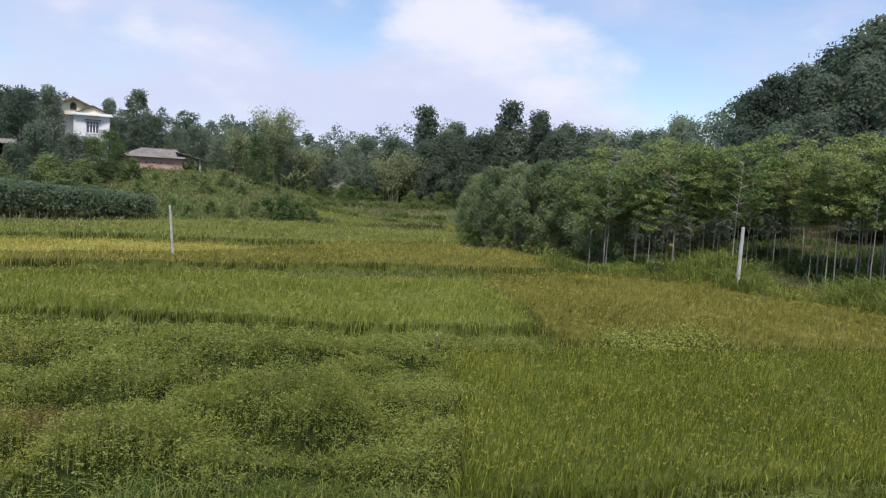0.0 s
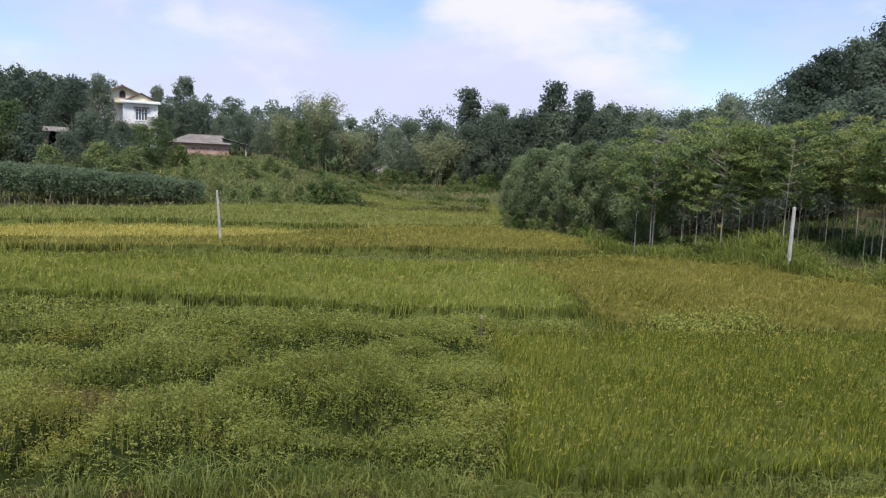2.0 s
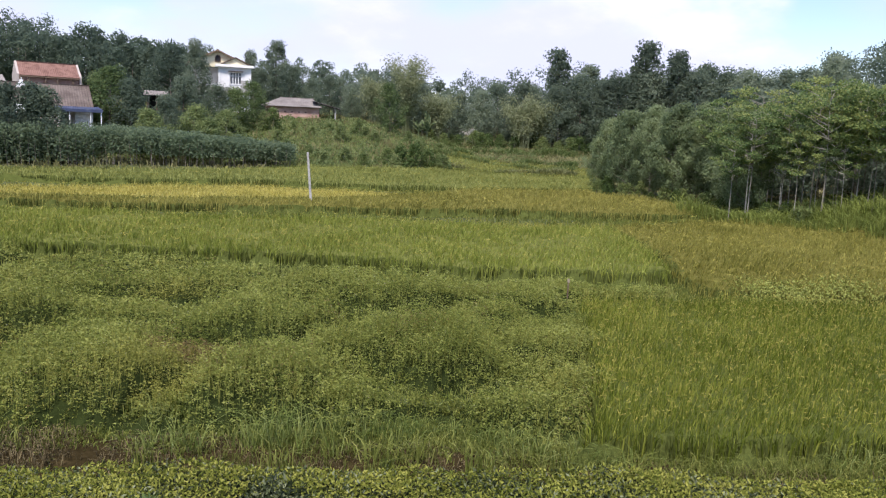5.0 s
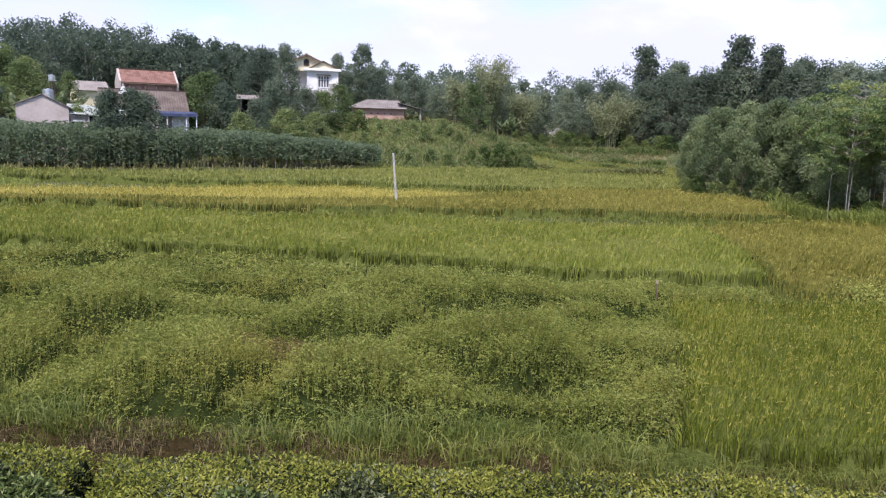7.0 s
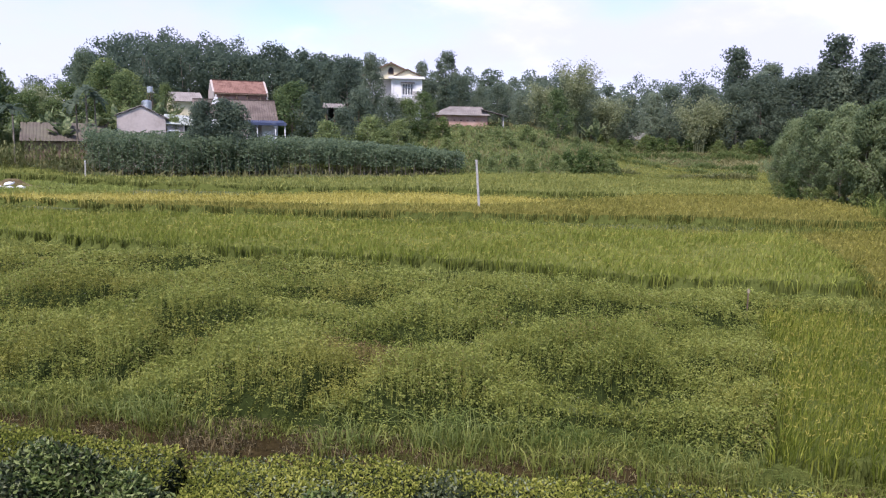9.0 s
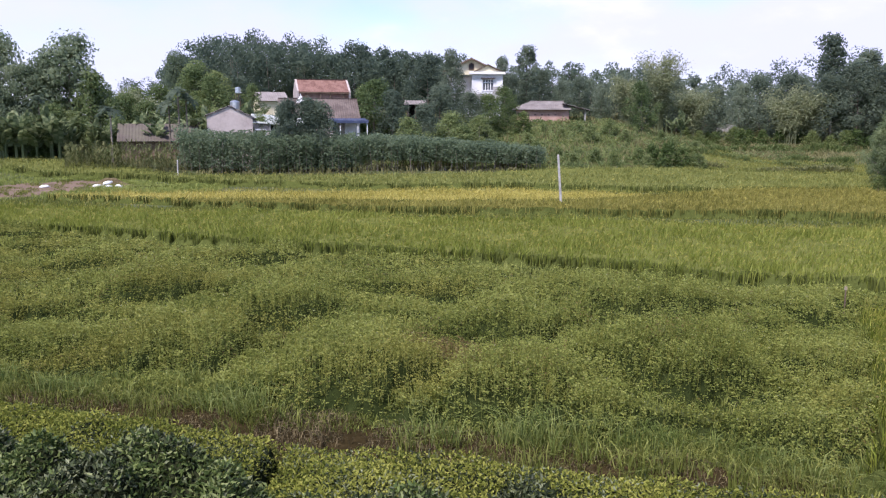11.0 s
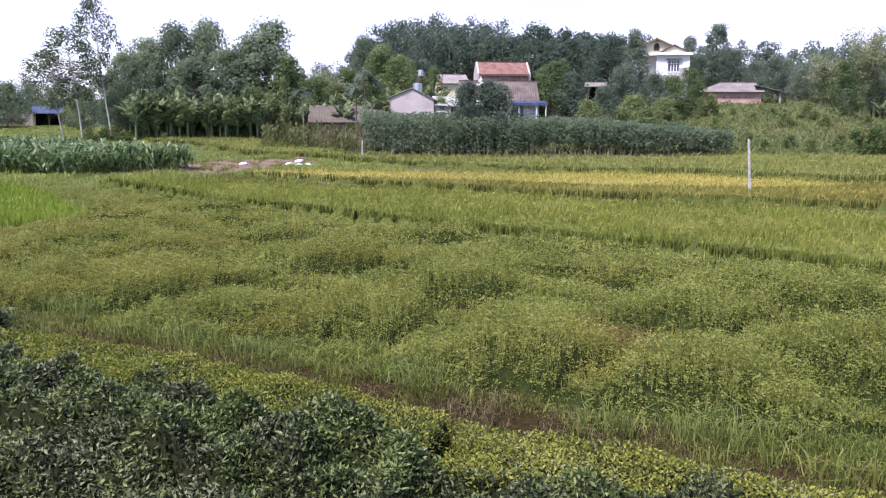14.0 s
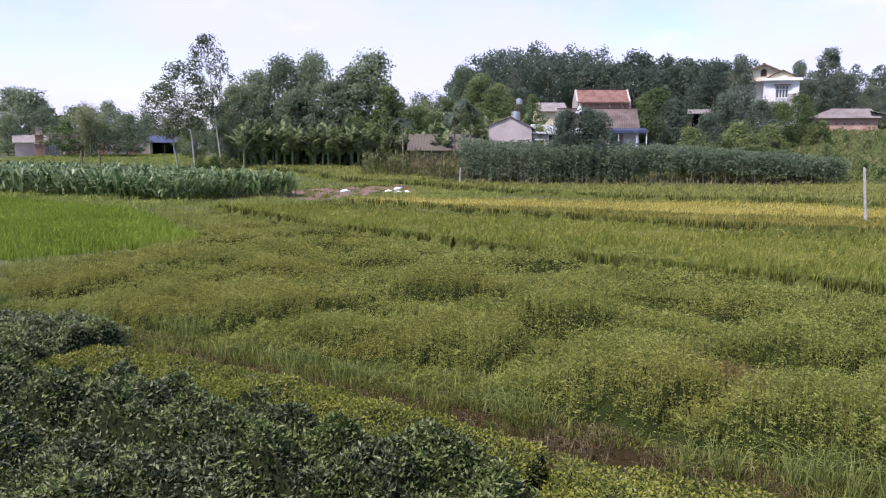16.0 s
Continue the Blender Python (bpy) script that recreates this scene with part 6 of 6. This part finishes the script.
def grey_house():
    ob = thing("grey_house", "small house with a bare grey cement gable wall", "house", at=(-29.75, 80.8, 2.2), turn=18)
    part("gable_wall", prism([(0, -2.2), (4.5, -2.2), (4.5, 3.4), (2.25, 4.45), (0, 3.55)], "y", 0, 0.2), M_GREYWALL, ob)
    part("gable_wall", prism([(0, -2.2), (4.5, -2.2), (4.5, 3.4), (2.25, 4.45), (0, 3.55)], "y", 6.0, 6.2), M_GREYWALL, ob)
    part("side_wall", block(0, 0.2, -2.2, 0.2, 6.0, 3.5), M_GREYWALL, ob)
    part("side_wall", block(4.3, 0.2, -2.2, 4.5, 6.0, 3.4), M_GREYWALL, ob)
    sheet("roof", ob, [(4.75, -0.12, 3.32), (4.75, 6.3, 3.32), (2.25, 6.3, 4.55), (2.25, -0.12, 4.55)], M_GREYTILE, 22)
    sheet("roof", ob, [(-0.2, 6.3, 3.52), (-0.2, -0.12, 3.52), (2.25, -0.12, 4.55), (2.25, 6.3, 4.55)], M_GREYTILE, 22)
    # lean-to with a framed opening
    part("lean_to_wall", pierced(1.7, -2.2, 2.75, 0.18, [(0.25, 0.9, 1.25, 2.1)]), M_GREYWALL, ob).matrix_basis = pose(4.5, 0.3, 0)
    part("opening_frame", boxes([(4.65, 0.24, 2.1, 5.85, 0.3, 2.22), (4.65, 0.24, 0.78, 5.85, 0.3, 0.9), (4.65, 0.24, 0.9, 4.75, 0.3, 2.1), (5.75, 0.24, 0.9, 5.85, 0.3, 2.1)]), M_WHITE, ob, "white frame of the opening")
    part("room_back", block(4.52, 2.4, -2.2, 9.6, 2.5, 2.6), M_INTERIOR_SHADE, ob, "near-black back wall, painted as the lean-to's inner shade")
    sheet("lean_to_roof", ob, [(4.4, 0.0, 2.85), (9.8, 0.0, 2.55), (9.6, 3.6, 3.45), (4.4, 3.6, 3.75)], M_LEANTO, 26, label="grey-green fibre sheets")
    for x in (6.15, 8.0, 9.5):
        part("lean_to_post", block(x, 0.15, -2.2, x + 0.14, 0.29, 2.7), M_CONCRETE, ob)


grey_house()


def water_tank(x, y, z, r, h, label, stand=1.2):
    ob = thing("water_tank", label, "water tank", at=(x, y, z))
    g = Geo()
    prof = [(0.0, 0), (0.92, 0), (1.0, 0.08), (1.0, 0.30), (0.96, 0.32), (1.0, 0.34), (1.0, 0.60), (0.96, 0.62), (1.0, 0.64), (1.0, 0.88), (0.75, 0.97), (0.25, 1.0), (0.25, 1.06), (0.0, 1.06)]
    a = np.linspace(0, 2 * np.pi, 18, endpoint=False)
    v = np.array([[(p * r * np.cos(t), p * r * np.sin(t), q * h) for t in a] for p, q in prof]).reshape(-1, 3)
    i, j = np.meshgrid(np.arange(len(prof) - 1), np.arange(18), indexing="ij")
    g.add(v, np.stack([i * 18 + j, i * 18 + (j + 1) % 18, (i + 1) * 18 + (j + 1) % 18, (i + 1) * 18 + j], -1).reshape(-1, 4))
    part("drum", g, M_STEEL, ob, "ribbed steel drum", smooth=False)
    for k in range(4):
        t = k * math.pi / 2 + 0.4
        part("leg", block(r * 0.8 * math.cos(t) - 0.02, r * 0.8 * math.sin(t) - 0.02, -stand, r * 0.8 * math.cos(t) + 0.02, r * 0.8 * math.sin(t) + 0.02, 0.02), M_WOOD, ob)


water_tank(-27.6, 83.2, 6.35, 0.48, 0.95, "stainless steel water tank above the grey house", 1.3)
water_tank(-30.5, 93.2, 8.35, 0.32, 0.7, "small pale water tank on a tall stand", 5.0)


def shed(name, label, x, y, z, turn, w, d, h, rise, wall, roof, waves=20, open_front=False):
    """A plain gabled outbuilding, ridge along its front."""
    ob = thing(name, label, "shed", at=(x, y, z), turn=turn)
    if open_front:
        for px in (0.0, w / 2, w - 0.14):
            part("front_post", block(px, 0, -1.5, px + 0.14, 0.14, h), M_WOOD, ob)
        # back wall coloured near black for the shade inside the open shed
        part("back_wall", block(0, d - 0.15, -1.5, w, d, h), M_INTERIOR_SHADE, ob)
    else:
        part("front_wall", block(0, 0, -1.5, w, 0.18, h), wall, ob)
        part("back_wall", block(0, d - 0.18, -1.5, w, d, h), wall, ob)
    for px in (0.0, w - 0.18):
        part("side_wall", prism([(0.18, -1.5), (d - 0.18, -1.5), (d - 0.18, h), (d / 2, h + rise), (0.18, h)], "x", px, px + 0.18), wall, ob)
    o = 0.35
    s = rise / (d / 2)
    sheet("roof", ob, [(-o, -o, h - o * s + 0.03), (w + o, -o, h - o * s + 0.03), (w + o, d / 2, h + rise + 0.06), (-o, d / 2, h + rise + 0.06)], roof, waves)
    sheet("roof", ob, [(w + o, d + o, h - o * s + 0.03), (-o, d + o, h - o * s + 0.03), (-o, d / 2, h + rise + 0.06), (w + o, d / 2, h + rise + 0.06)], roof, waves)
    return ob


shed("long_shed", "long low shed under a mossy brown roof", -38.7, 80.6, 1.0, 22, 7.3, 5.0, 2.3, 1.5, M_WOOD, M_MOSSTILE, 26)
shed("dark_shed", "small open shed with a pale sheet roof", -11.4, 97.2, 4.6, 5, 1.9, 2.4, 2.7, 0.35, M_GREYWALL, M_GREYTILE, 8, True)
shed("small_grey_house", "small house with a grey roof behind the gardens", -32.2, 107.2, 5.6, 28, 3.6, 4.0, 2.4, 1.0, M_CREAM, M_GREYTILE, 14)
# the far village beyond the flat fields
shed("far_house", "low far house with a red-brown roof and pale front", *polar(49.0, 190), 0.6, 49, 6.4, 6, 2.7, 1.4, M_WHITE, M_BROWNTILE, 20)
shed("far_house", "low far house with a weathered roof", *polar(50.9, 186), 0.4, 51, 6.0, 6, 2.4, 1.3, M_GREYWALL, M_GREYTILE, 20)
shed("blue_roof_pavilion", "open far pavilion with a pale blue roof", *polar(42.9, 186), 0.4, 42, 5.2, 6, 2.3, 1.2, M_GREYWALL, M_BLUE, 20, True)
tw = thing("brick_gate_tower", "narrow weathered pinkish brick gate tower", "tower", at=(*polar(49.5, 184), 0.2), turn=49)
for k, (w, h0, h1) in enumerate(((2.0, -0.5, 2.2), (1.6, 2.2, 4.0), (1.2, 4.0, 5.4))):
    part("tier", block(-w / 2, -w / 2, h0, w / 2, w / 2, h1, 0.05), M_BRICK, tw)
    part("ledge", block(-w / 2 - 0.15, -w / 2 - 0.15, h1, w / 2 + 0.15, w / 2 + 0.15, h1 + 0.12), M_MORTAR, tw)
for k in range(9):
    az = 48.6 - 0.62 * k
    x, y = polar(az, 188)
    wl_ = thing("compound_wall", "stained pinkish compound wall of the far village", "wall", "compound walls", at=(x, y, 0.2), turn=az)
    part("panel", block(0, 0, -0.5, 1.86, 0.2, 1.9 + 0.25 * (k % 3)), (M_GREYWALL, M_BRICK, M_MORTAR)[k % 3], wl_)
    part("pier", block(1.86, -0.06, -0.5, 2.1, 0.26, 2.3), M_MORTAR, wl_)
for k in range(3):
    x, y = polar(-13.9 - 0.55 * k, 147)
    fw = thing("garden_wall", "pale weathered garden wall before the woods", "wall", "garden walls", at=(x, y, float(land(x, y))), turn=-14)
    part("panel", block(0, 0, -1.0, 1.35, 0.16, 1.2), M_CONCRETE, fw)
    part("pier", block(1.35, -0.05, -1.0, 1.55, 0.21, 1.35), M_CONCRETE, fw)


# ---- sacks and small things ----
def sack(x, y, z, turn, tilt, size, label):
    """A filled, slumped woven sack tied at its end."""
    size *= 0.68
    ob = thing("sack", label, "sack", "white sacks", at=(x, y, z), turn=turn)
    bm = bmesh.new()
    bmesh.ops.create_icosphere(bm, subdivisions=3, radius=1)
    for v in bm.verts:
        n = noise.noise(v.co * 1.7 + Vector((x, y, 0))) * 0.22 + noise.noise(v.co * 5 + Vector((x, y, 3))) * 0.10
        v.co = Vector((v.co.x * 0.55 * size * (1 + n), v.co.y * 0.32 * size * (1 + n), max(v.co.z * 0.24 * (1 + n), -0.16) * size + 0.16 * size))
    b = part("bag", bm, M_SACK, ob, smooth=True)
    b.matrix_basis = pose(0, 0, 0, 0, tilt, 0)
    part("tied_neck", prism([(-0.05, -0.05), (0.05, -0.05), (0.09, 0.06), (-0.09, 0.06)], "x", 0.5 * size, 0.68 * size), M_SACK, b).location = (0, 0, 0.17 * size)


sack(*polar(30.3, 70.0), 0.05, 20, 0, 0.9, "filled white woven sack lying on bare earth")
for dx, dy, dz, turn, tilt, sz in ((-0.7, 0, 0.03, 10, 0, 0.95), (0.3, -0.3, 0.03, 60, 0, 0.85), (0.9, 0.2, 0.03, -20, 0, 0.9), (0.1, 0.1, 0.30, 30, -12, 0.9)):
    x, y = polar(26.7, 69.0)
    sack(x + dx, y + dy, dz, turn, tilt, sz, "white woven sack in a heap at the paddy's end")
hp = Geo()
hx, hy = polar(26.4, 71.0)
qx, qy = np.meshgrid(np.linspace(-2.6, 2.6, 30), np.linspace(-1.2, 1.2, 16), indexing="ij")
hz = 0.75 * np.exp(-(qx / 1.3) ** 2 - (qy / 0.6) ** 2) + 0.05 * wave(qx, qy, 0.4, 5) - 0.06
ii, jj = np.meshgrid(np.arange(29), np.arange(15), indexing="ij")
hp.add(np.stack([qx + hx, qy + hy, hz + land(qx + hx, qy + hy)], -1).reshape(-1, 3), np.stack([ii * 16 + jj, (ii + 1) * 16 + jj, (ii + 1) * 16 + jj + 1, ii * 16 + jj + 1], -1).reshape(-1, 4))
tagged(new("straw_heap", hp.mesh("straw_heap", [M_STRAW], True)), "low brown heap of old straw beside the sacks", "straw heap")

rg = thing("marker_stick", "thin stick with a pale rag on the bund", "marker", at=(9.2, 22.3, 0))
part("stick", block(-0.015, -0.015, -0.05, 0.015, 0.015, 0.95), M_WOOD, rg)
part("rag", prism([(-0.035, 0.84), (0.03, 0.83), (0.04, 0.91), (0.005, 0.95), (-0.03, 0.93)], "y", -0.02, 0.02), M_SACK_OLD, rg, "pale crumpled rag")


def reed_tuft(x, y, h, label, seed, n=40):
    rng = np.random.default_rng(seed)
    ob = thing("reed_tuft", label, "grass tuft", "reed tufts", at=(x, y, float(land(x, y))))
    g = Geo()
    b = np.column_stack([rng.normal(0, 0.12, (n, 2)), np.zeros(n)])
    blades(g, b, rng.normal(0, 0.35, (n, 2)), 0.75 * h * rng.uniform(0.6, 1.1, n), 0.018, rng, 0, 1.3)
    part("tuft", g, M_GRASS, ob)


for k, (x, y, h) in enumerate(((-13.0, 13.6, 1.3), (-14.6, 13.9, 1.5), (-12.2, 13.2, 0.9), (0.5, 11.6, 1.0), (1.9, 11.2, 1.1), (3.3, 11.0, 1.0), (-1.6, 12.2, 0.9), (4.6, 10.8, 1.0), (6.2, 10.2, 0.9), (2.6, 11.9, 0.9), (33.5, 31, 1.6), (35, 30, 1.8), (36, 32, 1.7), (34.4, 33.4, 1.5))):
    reed_tuft(x, y, h, "arching tuft of tall pale reed grass", 300 + k)
